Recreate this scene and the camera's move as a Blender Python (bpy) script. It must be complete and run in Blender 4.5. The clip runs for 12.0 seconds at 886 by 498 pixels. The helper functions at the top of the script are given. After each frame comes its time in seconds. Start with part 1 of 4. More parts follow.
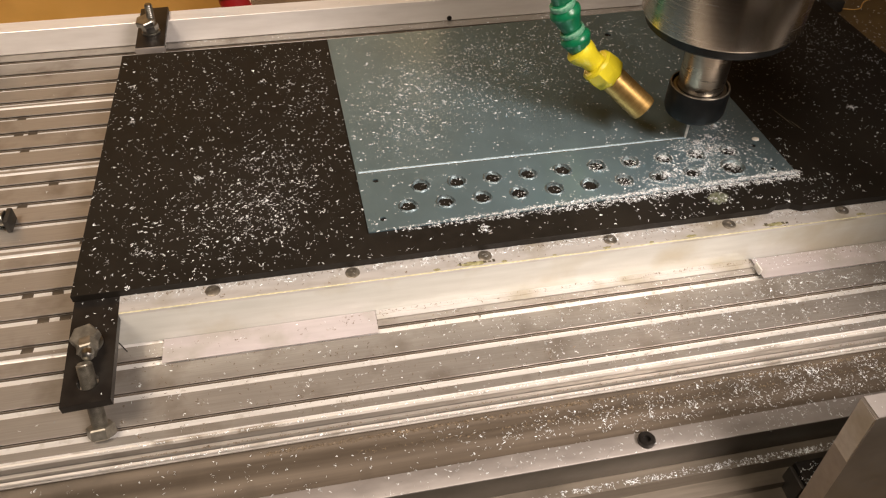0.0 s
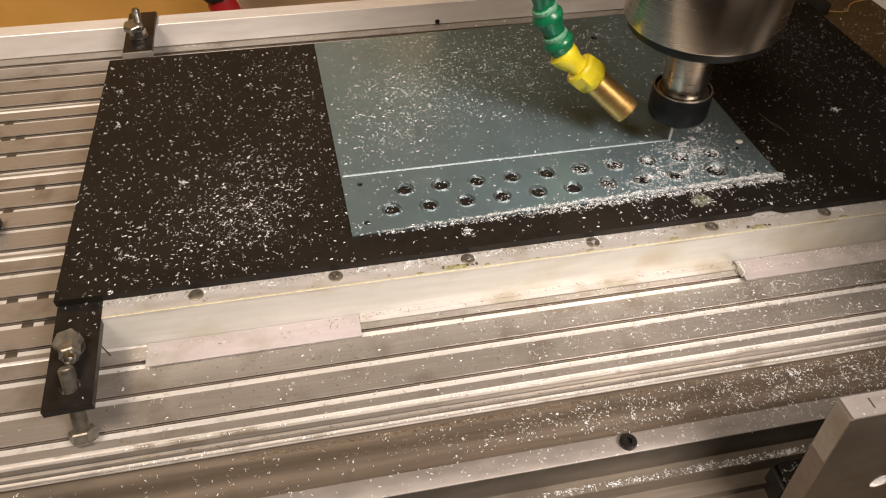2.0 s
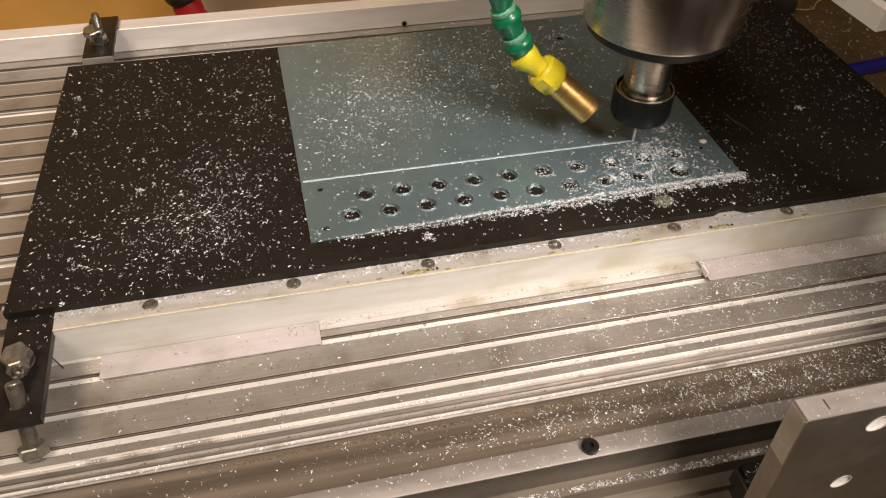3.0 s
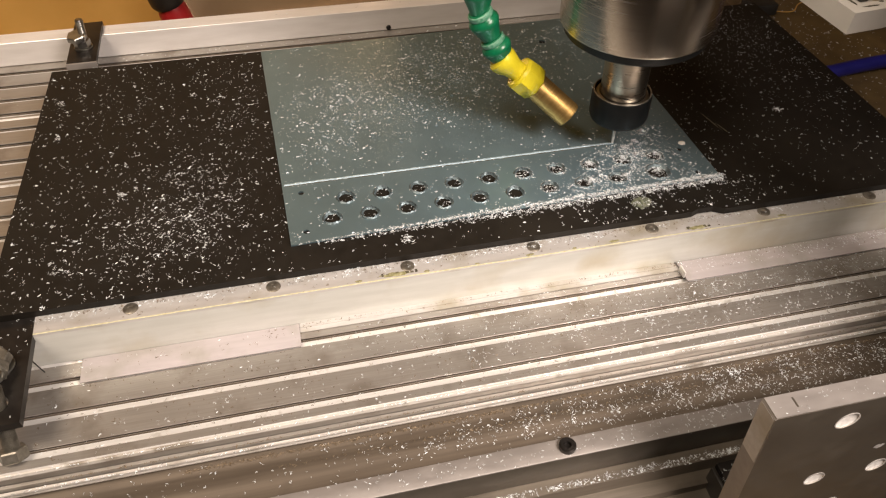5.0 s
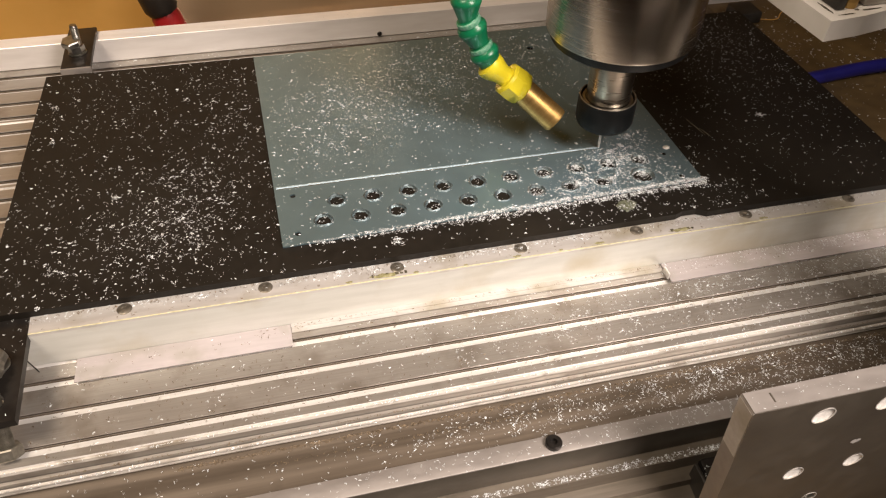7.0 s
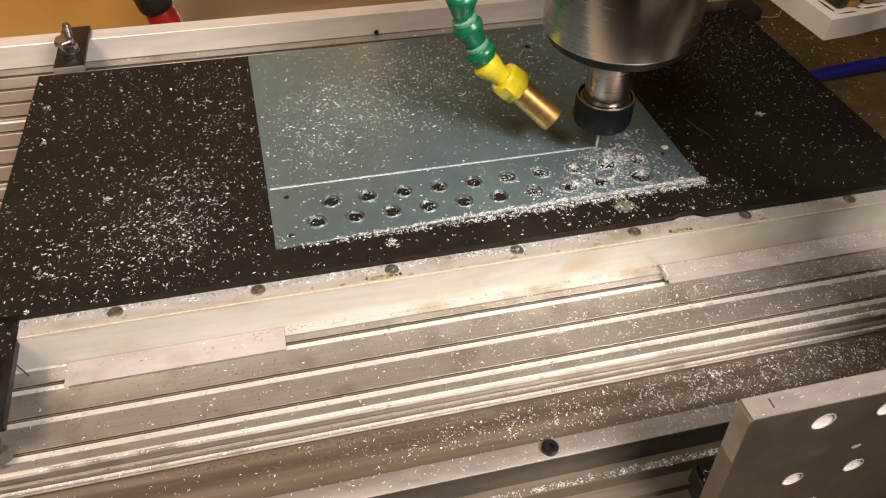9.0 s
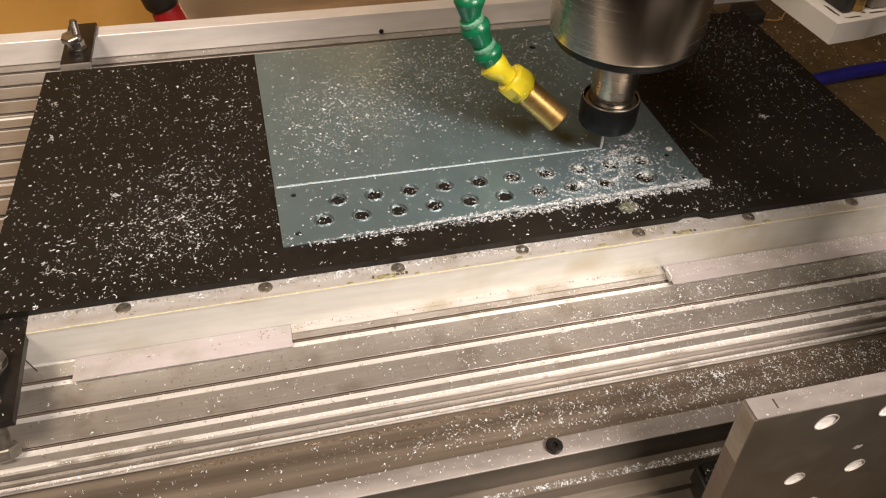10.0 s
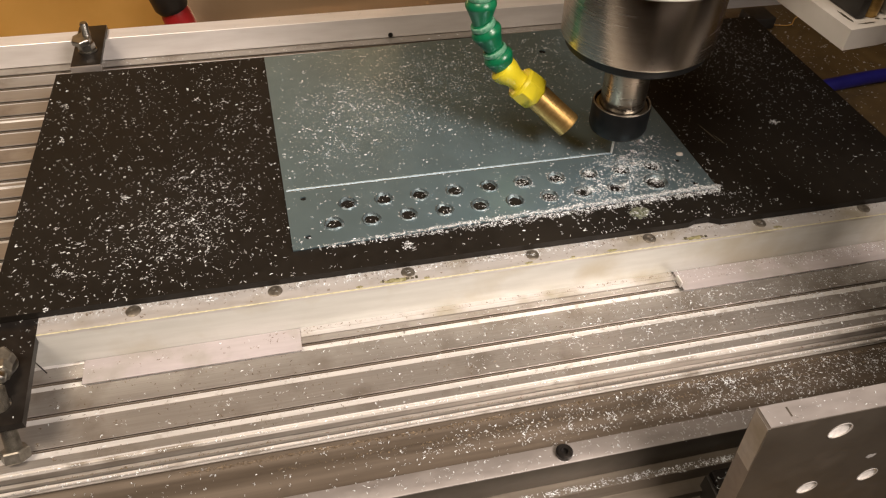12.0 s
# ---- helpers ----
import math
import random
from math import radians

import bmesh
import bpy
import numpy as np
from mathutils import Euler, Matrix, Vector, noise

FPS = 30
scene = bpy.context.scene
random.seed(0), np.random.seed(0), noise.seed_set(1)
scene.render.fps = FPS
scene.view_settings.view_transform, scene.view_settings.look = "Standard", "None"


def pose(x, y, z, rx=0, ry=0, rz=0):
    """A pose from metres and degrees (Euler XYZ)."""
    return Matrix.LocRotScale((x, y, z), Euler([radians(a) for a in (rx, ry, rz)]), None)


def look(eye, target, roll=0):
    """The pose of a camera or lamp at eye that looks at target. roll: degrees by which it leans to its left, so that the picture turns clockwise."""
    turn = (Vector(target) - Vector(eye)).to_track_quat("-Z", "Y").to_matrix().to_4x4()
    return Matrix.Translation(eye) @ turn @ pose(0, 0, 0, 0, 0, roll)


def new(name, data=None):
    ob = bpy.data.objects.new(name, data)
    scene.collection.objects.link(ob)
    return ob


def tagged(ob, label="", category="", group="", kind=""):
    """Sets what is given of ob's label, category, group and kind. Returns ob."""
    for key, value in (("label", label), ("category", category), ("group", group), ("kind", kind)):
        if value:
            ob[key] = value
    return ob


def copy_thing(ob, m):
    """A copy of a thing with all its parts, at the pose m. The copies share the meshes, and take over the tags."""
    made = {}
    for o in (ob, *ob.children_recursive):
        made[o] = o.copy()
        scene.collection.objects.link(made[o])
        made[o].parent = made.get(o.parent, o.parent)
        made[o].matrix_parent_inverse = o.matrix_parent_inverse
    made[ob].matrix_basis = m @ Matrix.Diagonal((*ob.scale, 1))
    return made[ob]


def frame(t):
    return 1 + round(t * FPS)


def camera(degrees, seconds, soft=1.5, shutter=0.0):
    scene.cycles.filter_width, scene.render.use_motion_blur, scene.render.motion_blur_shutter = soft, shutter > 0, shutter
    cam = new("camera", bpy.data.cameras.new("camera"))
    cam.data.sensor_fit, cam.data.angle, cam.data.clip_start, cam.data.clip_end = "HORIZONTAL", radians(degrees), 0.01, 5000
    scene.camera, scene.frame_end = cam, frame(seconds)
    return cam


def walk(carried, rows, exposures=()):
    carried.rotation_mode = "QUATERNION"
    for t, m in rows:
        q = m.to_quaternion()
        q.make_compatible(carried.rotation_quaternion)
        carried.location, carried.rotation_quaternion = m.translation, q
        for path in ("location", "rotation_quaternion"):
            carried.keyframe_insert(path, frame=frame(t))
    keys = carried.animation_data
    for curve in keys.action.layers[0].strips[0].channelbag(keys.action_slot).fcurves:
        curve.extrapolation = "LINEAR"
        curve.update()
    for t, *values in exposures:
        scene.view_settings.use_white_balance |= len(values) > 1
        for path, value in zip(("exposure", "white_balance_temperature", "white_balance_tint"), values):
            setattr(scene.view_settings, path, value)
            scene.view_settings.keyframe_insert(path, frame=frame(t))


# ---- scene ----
cam = camera(62.86, 12.0, soft=1.2)
walk(cam, [
    (0, pose(-0.0183, -0.2643, 0.2543, 44.708, -1.046, -11.06)),
    (0.5, pose(-0.0185, -0.2643, 0.2526, 44.672, -0.988, -11.081)),
    (1, pose(-0.0185, -0.2664, 0.2535, 44.793, -0.867, -11.091)),
    (1.5, pose(-0.0196, -0.2677, 0.2541, 45.038, -1.295, -11.294)),
    (2, pose(-0.0108, -0.2663, 0.2559, 44.865, -0.979, -11.278)),
    (2.5, pose(0.0014, -0.2650, 0.2557, 44.828, -0.781, -11.841)),
    (3, pose(0.0039, -0.2648, 0.2549, 44.911, -1.026, -12.539)),
    (5, pose(0.0117, -0.2689, 0.2572, 45.107, -0.995, -13.002)),
    (5.5, pose(0.0105, -0.2711, 0.2578, 45.219, -1.309, -13.277)),
    (6, pose(0.0111, -0.2730, 0.2593, 45.381, -1.301, -13.371)),
    (6.5, pose(0.0129, -0.2740, 0.2596, 45.457, -1.139, -13.336)),
    (7, pose(0.0119, -0.2760, 0.2609, 45.59, -1.381, -13.436)),
    (9, pose(0.0160, -0.2718, 0.2593, 45.371, -1.297, -13.401)),
    (9.5, pose(0.0132, -0.2717, 0.2600, 45.352, -1.607, -13.351)),
    (10, pose(0.0115, -0.2725, 0.2611, 45.275, -1.751, -13.19)),
    (10.5, pose(0.0112, -0.2734, 0.2629, 45.343, -1.639, -13.083)),
    (11, pose(0.0099, -0.2739, 0.2625, 45.512, -1.646, -12.988)),
    (11.5, pose(0.0096, -0.2727, 0.2618, 45.534, -1.63, -12.901)),
    (12, pose(0.0088, -0.2706, 0.2609, 45.49, -1.773, -12.716)),
], exposures=[(0.0, -0.12), (1.0, -0.07), (3.0, -0.18), (5.0, -0.08), (7.0, 0.0), (9.0, -0.05), (10.5, -0.10), (12.0, -0.20)])

# ------------------------------------------------------------------ world and lights
SPINDLE_X = 0.1935
world = bpy.data.worlds.new("room_air")
scene.world = world
world.use_nodes = True
world.node_tree.nodes["Background"].inputs["Color"].default_value = (1.0, 0.80, 0.58, 1)
world.node_tree.nodes["Background"].inputs["Strength"].default_value = 0.05


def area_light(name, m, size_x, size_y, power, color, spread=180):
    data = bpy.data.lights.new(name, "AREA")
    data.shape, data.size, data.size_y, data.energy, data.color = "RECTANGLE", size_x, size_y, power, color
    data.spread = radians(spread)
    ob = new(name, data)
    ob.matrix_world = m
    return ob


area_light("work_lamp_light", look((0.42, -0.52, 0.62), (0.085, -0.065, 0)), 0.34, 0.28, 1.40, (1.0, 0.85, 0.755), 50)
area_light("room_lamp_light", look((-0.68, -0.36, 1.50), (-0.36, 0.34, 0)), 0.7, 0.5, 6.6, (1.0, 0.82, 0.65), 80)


# ------------------------------------------------------------------ materials
def material(name, color, rough=0.5, metal=0.0, spec=0.5):
    m = bpy.data.materials.new(name)
    m.use_nodes = True
    b = m.node_tree.nodes["Principled BSDF"]
    b.inputs["Base Color"].default_value = (*color, 1)
    b.inputs["Roughness"].default_value = rough
    b.inputs["Metallic"].default_value = metal
    b.inputs["Specular IOR Level"].default_value = spec
    return m


def textured(name, dark, light, rough=(0.3, 0.5), metal=0.0, scale=60.0, stretch=(1, 1, 1), bump=0.1, detail=6.0,
             stain=None, stain_scale=9.0, stain_low=0.52, stain_high=0.72, spec=0.5, bump_distance=0.0006):
    """A surface with grain, a second coarser layer of stains, uneven gloss and fine relief."""
    m = material(name, light, rough[1], metal, spec)
    nt = m.node_tree
    b = nt.nodes["Principled BSDF"]
    co = nt.nodes.new("ShaderNodeTexCoord")
    mp = nt.nodes.new("ShaderNodeMapping")
    mp.inputs["Scale"].default_value = stretch
    nt.links.new(co.outputs["Object"], mp.inputs["Vector"])
    n1 = nt.nodes.new("ShaderNodeTexNoise")
    n1.inputs["Scale"].default_value, n1.inputs["Detail"].default_value = scale, detail
    nt.links.new(mp.outputs["Vector"], n1.inputs["Vector"])
    r1 = nt.nodes.new("ShaderNodeValToRGB")
    r1.color_ramp.elements[0].position, r1.color_ramp.elements[1].position = 0.3, 0.7
    r1.color_ramp.elements[0].color, r1.color_ramp.elements[1].color = (*dark, 1), (*light, 1)
    nt.links.new(n1.outputs["Fac"], r1.inputs["Fac"])
    n2 = nt.nodes.new("ShaderNodeTexNoise")
    n2.inputs["Scale"].default_value, n2.inputs["Detail"].default_value = stain_scale, 5.0
    nt.links.new(co.outputs["Object"], n2.inputs["Vector"])
    color = r1.outputs["Color"]
    if stain:
        r2 = nt.nodes.new("ShaderNodeMapRange")
        r2.inputs["From Min"].default_value, r2.inputs["From Max"].default_value = stain_low, stain_high
        nt.links.new(n2.outputs["Fac"], r2.inputs["Value"])
        mx = nt.nodes.new("ShaderNodeMix")
        mx.data_type = "RGBA"
        mx.inputs["B"].default_value = (*stain, 1)
        nt.links.new(r2.outputs["Result"], mx.inputs["Factor"])
        nt.links.new(color, mx.inputs["A"])
        color = mx.outputs["Result"]
    nt.links.new(color, b.inputs["Base Color"])
    ad = nt.nodes.new("ShaderNodeMath")
    ad.operation = "MULTIPLY_ADD"
    ad.inputs[1].default_value = 0.5
    nt.links.new(n1.outputs["Fac"], ad.inputs[0])
    hf = nt.nodes.new("ShaderNodeMath")
    hf.operation = "MULTIPLY"
    hf.inputs[1].default_value = 0.5
    nt.links.new(n2.outputs["Fac"], hf.inputs[0])
    nt.links.new(hf.outputs["Value"], ad.inputs[2])
    rr = nt.nodes.new("ShaderNodeMapRange")
    rr.inputs["From Min"].default_value, rr.inputs["From Max"].default_value = 0.3, 0.7
    rr.inputs["To Min"].default_value, rr.inputs["To Max"].default_value = rough
    nt.links.new(ad.outputs["Value"], rr.inputs["Value"])
    nt.links.new(rr.outputs["Result"], b.inputs["Roughness"])
    if bump:
        bp = nt.nodes.new("ShaderNodeBump")
        bp.inputs["Strength"].default_value, bp.inputs["Distance"].default_value = bump, bump_distance
        nt.links.new(n1.outputs["Fac"], bp.inputs["Height"])
        nt.links.new(bp.outputs["Normal"], b.inputs["Normal"])
    return m


ALU_TABLE = textured("extruded_aluminium", (0.365, 0.342, 0.312), (0.43, 0.402, 0.368), (0.34, 0.46), 0.65, 90, (0.5, 16, 16), 0.05,
                     stain=(0.27, 0.24, 0.205), stain_scale=46, stain_low=0.52, stain_high=0.72)
BEAD = textured("worn_bead_aluminium", (0.42, 0.395, 0.36), (0.58, 0.555, 0.52), (0.48, 0.62), 0.25, 120, (0.4, 6, 6), 0.05,
                stain=(0.24, 0.21, 0.17), stain_scale=55, stain_low=0.52, stain_high=0.66)
BAR_FACE = textured("smooth_milled_aluminium_face", (0.56, 0.565, 0.53), (0.63, 0.635, 0.60), (0.30, 0.38), 0.26, 40, (1, 8, 8), 0.01,
                    stain=(0.50, 0.47, 0.385), stain_scale=26, stain_low=0.50, stain_high=0.70)
RESIDUE = textured("yellow_coolant_film", (0.54, 0.51, 0.30), (0.80, 0.77, 0.56), (0.3, 0.5), 0.1, 400, (1, 1, 1), 0.2)
GRIT = textured("brown_oily_grit", (0.085, 0.060, 0.036), (0.27, 0.205, 0.13), (0.4, 0.6), 0.1, 600, (1, 1, 1), 0.0)
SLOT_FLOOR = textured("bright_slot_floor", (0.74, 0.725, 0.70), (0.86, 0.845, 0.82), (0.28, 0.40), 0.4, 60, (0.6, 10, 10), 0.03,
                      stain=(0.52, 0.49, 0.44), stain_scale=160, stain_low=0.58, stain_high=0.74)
# brown for the slot recesses, with their shade put into the colour
SLOT_SHADE = textured("shaded_slot_wall", (0.15, 0.118, 0.085), (0.24, 0.195, 0.15), (0.4, 0.55), 0.4, 80, (0.6, 10, 10), 0.05)
ALU_BAR = textured("milled_aluminium", (0.53, 0.515, 0.50), (0.63, 0.615, 0.60), (0.44, 0.58), 0.5, 40, (1, 8, 8), 0.05,
                   stain=(0.40, 0.365, 0.29), stain_scale=34, stain_low=0.53, stain_high=0.70)
PALE_STRIP = textured("pale_matt_strip", (0.43, 0.395, 0.40), (0.50, 0.46, 0.468), (0.45, 0.6), 0.25, 40, (1, 8, 8), 0.05,
                      stain=(0.36, 0.34, 0.31), stain_scale=50)
ALU_FENCE = textured("bright_rolled_aluminium", (0.80, 0.775, 0.76), (0.90, 0.88, 0.87), (0.32, 0.45), 0.35, 30, (1, 6, 6), 0.04)
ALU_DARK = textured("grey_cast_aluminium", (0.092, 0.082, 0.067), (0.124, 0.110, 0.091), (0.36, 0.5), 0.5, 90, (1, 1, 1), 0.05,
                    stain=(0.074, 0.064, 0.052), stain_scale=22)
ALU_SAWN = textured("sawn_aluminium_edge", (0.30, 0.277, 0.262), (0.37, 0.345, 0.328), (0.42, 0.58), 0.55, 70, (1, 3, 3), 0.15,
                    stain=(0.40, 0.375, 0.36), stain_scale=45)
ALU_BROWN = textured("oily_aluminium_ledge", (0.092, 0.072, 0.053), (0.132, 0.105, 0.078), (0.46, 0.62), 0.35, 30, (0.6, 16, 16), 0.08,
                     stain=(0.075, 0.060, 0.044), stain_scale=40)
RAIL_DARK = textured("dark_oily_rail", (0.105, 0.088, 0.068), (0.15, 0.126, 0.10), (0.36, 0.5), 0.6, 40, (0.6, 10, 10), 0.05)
RAIL_GREY = textured("worn_shaded_grey_rail", (0.150, 0.130, 0.105), (0.205, 0.178, 0.145), (0.36, 0.5), 0.5, 40, (0.6, 10, 10), 0.06,
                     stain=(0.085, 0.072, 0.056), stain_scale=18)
MAT_BLACK = textured("black_phenolic_board", (0.0080, 0.0066, 0.0050), (0.0125, 0.0104, 0.0080), (0.48, 0.62), 0.0, 140, (1, 1, 1), 0.06,
                     stain=(0.0150, 0.0125, 0.0095), stain_scale=12, spec=0.22)
STEEL_PLATE = textured("galvanised_steel", (0.228, 0.345, 0.405), (0.254, 0.380, 0.444), (0.28, 0.35), 0.82, 45, (1, 1, 1), 0.015,
                       stain=(0.232, 0.338, 0.388), stain_scale=16)
rolled = STEEL_PLATE.node_tree.nodes.new("ShaderNodeCombineXYZ")
rolled.inputs["Y"].default_value = 1.0
STEEL_PLATE.node_tree.links.new(rolled.outputs["Vector"], STEEL_PLATE.node_tree.nodes["Principled BSDF"].inputs["Tangent"])
STEEL_PLATE.node_tree.nodes["Principled BSDF"].inputs["Anisotropic"].default_value = 0.75
BURR = textured("freshly_cut_steel", (0.40, 0.56, 0.66), (0.62, 0.80, 0.92), (0.3, 0.5), 0.4, 900, (1, 1, 1), 0.6, bump_distance=0.0004)
BLACK_STEEL = textured("black_oxide_steel", (0.018, 0.016, 0.015), (0.035, 0.031, 0.028), (0.28, 0.45), 0.6, 120, (1, 1, 1), 0.08,
                       stain=(0.05, 0.045, 0.04), stain_scale=40)
NUT_BLACK = textured("black_collet_nut_steel", (0.005, 0.0055, 0.006), (0.010, 0.011, 0.0115), (0.40, 0.55), 0.0, 160, (1, 1, 1), 0.03, spec=0.25)
SPINDLE_STEEL = textured("turned_stainless", (0.47, 0.425, 0.365), (0.54, 0.49, 0.425), (0.22, 0.30), 1.0, 50, (0.5, 0.5, 26), 0.012)
CHROME = textured("polished_shaft_steel", (0.40, 0.35, 0.29), (0.50, 0.44, 0.37), (0.24, 0.34), 1.0, 60, (1, 1, 20), 0.02)
ZINC = textured("zinc_plated_steel", (0.27, 0.265, 0.245), (0.46, 0.45, 0.415), (0.26, 0.42), 1.0, 200, (1, 1, 1), 0.1)
OILY_STEEL = textured("dirty_oily_steel", (0.17, 0.157, 0.13), (0.34, 0.32, 0.275), (0.32, 0.48), 0.75, 260, (1, 1, 1), 0.2,
                      stain=(0.07, 0.062, 0.05), stain_scale=90)
SCREW_DULL = textured("dull_steel_screw", (0.13, 0.115, 0.09), (0.34, 0.31, 0.26), (0.35, 0.5), 0.8, 300, (1, 1, 1), 0.3)
HOLE_BRIGHT = textured("bright_drilled_metal", (0.66, 0.64, 0.61), (0.92, 0.90, 0.87), (0.35, 0.55), 0.05, 500, (1, 1, 1), 0.3)
BRASS = textured("brushed_brass", (0.40, 0.25, 0.085), (0.55, 0.365, 0.13), (0.36, 0.48), 0.85, 120, (1, 1, 10), 0.06)
YELLOW = textured("yellow_plastic", (0.66, 0.56, 0.02), (0.76, 0.66, 0.035), (0.28, 0.4), 0.0, 60, (1, 1, 1), 0.03)
WORN_GREEN = textured("worn_pale_green_plastic", (0.05, 0.26, 0.15), (0.22, 0.42, 0.30), (0.4, 0.6), 0.0, 600, (1, 1, 1), 0.1)
GREEN = textured("green_plastic", (0.004, 0.13, 0.055), (0.006, 0.19, 0.08), (0.25, 0.4), 0.0, 60, (1, 1, 1), 0.03)
WHITE = textured("white_plastic", (0.70, 0.67, 0.62), (0.80, 0.77, 0.72), (0.4, 0.6), 0.0, 40, (1, 1, 1), 0.05,
                 stain=(0.60, 0.55, 0.47), stain_scale=24)
GREY_BOX = textured("grey_painted_metal", (0.30, 0.28, 0.24), (0.38, 0.355, 0.31), (0.35, 0.5), 0.3, 50, (1, 1, 1), 0.04)
DARK_PLASTIC = textured("dark_plastic", (0.016, 0.014, 0.012), (0.03, 0.027, 0.023), (0.4, 0.6), 0.0, 80, (1, 1, 1), 0.05)
BLUE = textured("blue_hose_rubber", (0.014, 0.013, 0.15), (0.02, 0.019, 0.22), (0.3, 0.45), 0.0, 60, (1, 1, 1), 0.03)
RED = textured("red_plastic", (0.26, 0.010, 0.012), (0.36, 0.015, 0.017), (0.35, 0.5), 0.0, 60, (1, 1, 1), 0.03)
WOOD = textured("ochre_plywood", (0.62, 0.355, 0.085), (0.72, 0.43, 0.12), (0.5, 0.65), 0.0, 16, (1, 1, 9), 0.06,
                stain=(0.38, 0.20, 0.05), stain_scale=6)
BOARD_BROWN = textured("oil_soaked_fibreboard", (0.085, 0.055, 0.022), (0.125, 0.085, 0.036), (0.42, 0.6), 0.0, 120, (1, 1, 1), 0.1,
                       stain=(0.06, 0.04, 0.018), stain_scale=14)
COPPERY = textured("brown_glossy_sheet", (0.46, 0.315, 0.18), (0.56, 0.40, 0.25), (0.14, 0.22), 0.6, 8, (1, 1, 1), 0.02)
WALL_PAINT = textured("warm_wall_paint", (0.40, 0.32, 0.22), (0.46, 0.37, 0.26), (0.6, 0.8), 0.0, 12, (1, 1, 1), 0.03)
CHIP = textured("bright_metal_swarf", (0.80, 0.80, 0.79), (0.95, 0.95, 0.94), (0.34, 0.5), 0.15, 300, (1, 1, 1), 0.0)
nt = CHIP.node_tree
geo = nt.nodes.new("ShaderNodeNewGeometry")
ramp = nt.nodes.new("ShaderNodeValToRGB")
ramp.color_ramp.elements[0].color, ramp.color_ramp.elements[1].color = (0.14, 0.13, 0.12, 1), (0.90, 0.96, 1.0, 1)
ramp.color_ramp.elements[1].position = 0.36
nt.links.new(geo.outputs["Random Per Island"], ramp.inputs["Fac"])
nt.links.new(ramp.outputs["Color"], nt.nodes["Principled BSDF"].inputs["Base Color"])
COOLANT = textured("yellow_coolant_residue", (0.040, 0.048, 0.028), (0.17, 0.185, 0.125), (0.3, 0.5), 0.0, 700, (1, 1, 1), 0.3)
GRIME = textured("dark_scratch_grime", (0.05, 0.045, 0.03), (0.16, 0.14, 0.10), (0.4, 0.6), 0.2, 400, (1, 1, 1), 0.2)


# ------------------------------------------------------------------ mesh helpers
def finish(bm, name, mat, smooth=False):
    bmesh.ops.recalc_face_normals(bm, faces=bm.faces)
    me = bpy.data.meshes.new(name)
    bm.to_mesh(me)
    bm.free()
    for m in (mat if isinstance(mat, (list, tuple)) else [mat]):
        me.materials.append(m)
    if smooth:
        me.polygons.foreach_set("use_smooth", [True] * len(me.polygons))
        me.set_sharp_from_angle(angle=radians(38))
    return me


def part(name, bm, mat, parent=None, label="", m=None, smooth=True):
    ob = new(name, finish(bm, name, mat, smooth))
    if m is not None:
        ob.matrix_basis = m
    if parent is not None:
        ob.parent = parent
    if label:
        ob["label"] = label
    return ob


def thing(name, label, category, m=None, group="", kind=""):
    ob = new(name)
    ob.empty_display_size = 0.02
    if m is not None:
        ob.matrix_basis = m
    return tagged(ob, label, category, group, kind)


def box(x0, x1, y0, y1, z0, z1, bevel=0.0, segments=2):
    bm = bmesh.new()
    bmesh.ops.create_cube(bm, size=1.0)
    for v in bm.verts:
        v.co = Vector(((x0 + x1) / 2 + v.co.x * (x1 - x0), (y0 + y1) / 2 + v.co.y * (y1 - y0), (z0 + z1) / 2 + v.co.z * (z1 - z0)))
    if bevel:
        bmesh.ops.bevel(bm, geom=bm.edges[:], offset=bevel, segments=segments, affect="EDGES", profile=0.5)
    return bm


def lathe(profile, n=40, m=None):
    """Turns (radius, z) pairs round z."""
    bm = bmesh.new()
    rings = []
    for r, z in profile:
        if r < 1e-6:
            rings.append([bm.verts.new((0, 0, z))])
        else:
            rings.append([bm.verts.new((r * math.cos(2 * math.pi * i / n), r * math.sin(2 * math.pi * i / n), z)) for i in range(n)])
    for a, b in zip(rings, rings[1:]):
        for i in range(n):
            j = (i + 1) % n
            q = [a[i % len(a)], a[j % len(a)], b[j % len(b)], b[i % len(b)]]
            q = [v for k, v in enumerate(q) if v not in q[:k]]
            if len(q) > 2:
                bm.faces.new(q)
    for ring in (rings[0], rings[-1]):
        if len(ring) > 2 and profile[0] != profile[-1]:
            bm.faces.new(ring)
    if m is not None:
        bm.transform(m)
    return bm


def prism_x(outline, x0, x1, bevel=0.0):
    """Pulls a (y, z) outline along x."""
    bm = bmesh.new()
    a = [bm.verts.new((x0, y, z)) for y, z in outline]
    b = [bm.verts.new((x1, y, z)) for y, z in outline]
    n = len(outline)
    for i in range(n):
        bm.faces.new((a[i], a[(i + 1) % n], b[(i + 1) % n], b[i]))
    bm.faces.new(a)
    bm.faces.new(b[::-1])
    if bevel:
        bmesh.ops.recalc_face_normals(bm, faces=bm.faces)
        bmesh.ops.bevel(bm, geom=bm.edges[:], offset=bevel, segments=2, affect="EDGES")
    return bm


def hexagon(flats, z0, z1, chamfer=0.0006):
    r = flats / math.sqrt(3)
    return lathe([(r - chamfer, z0), (r, z0 + chamfer), (r, z1 - chamfer), (r - chamfer, z1)], 6)


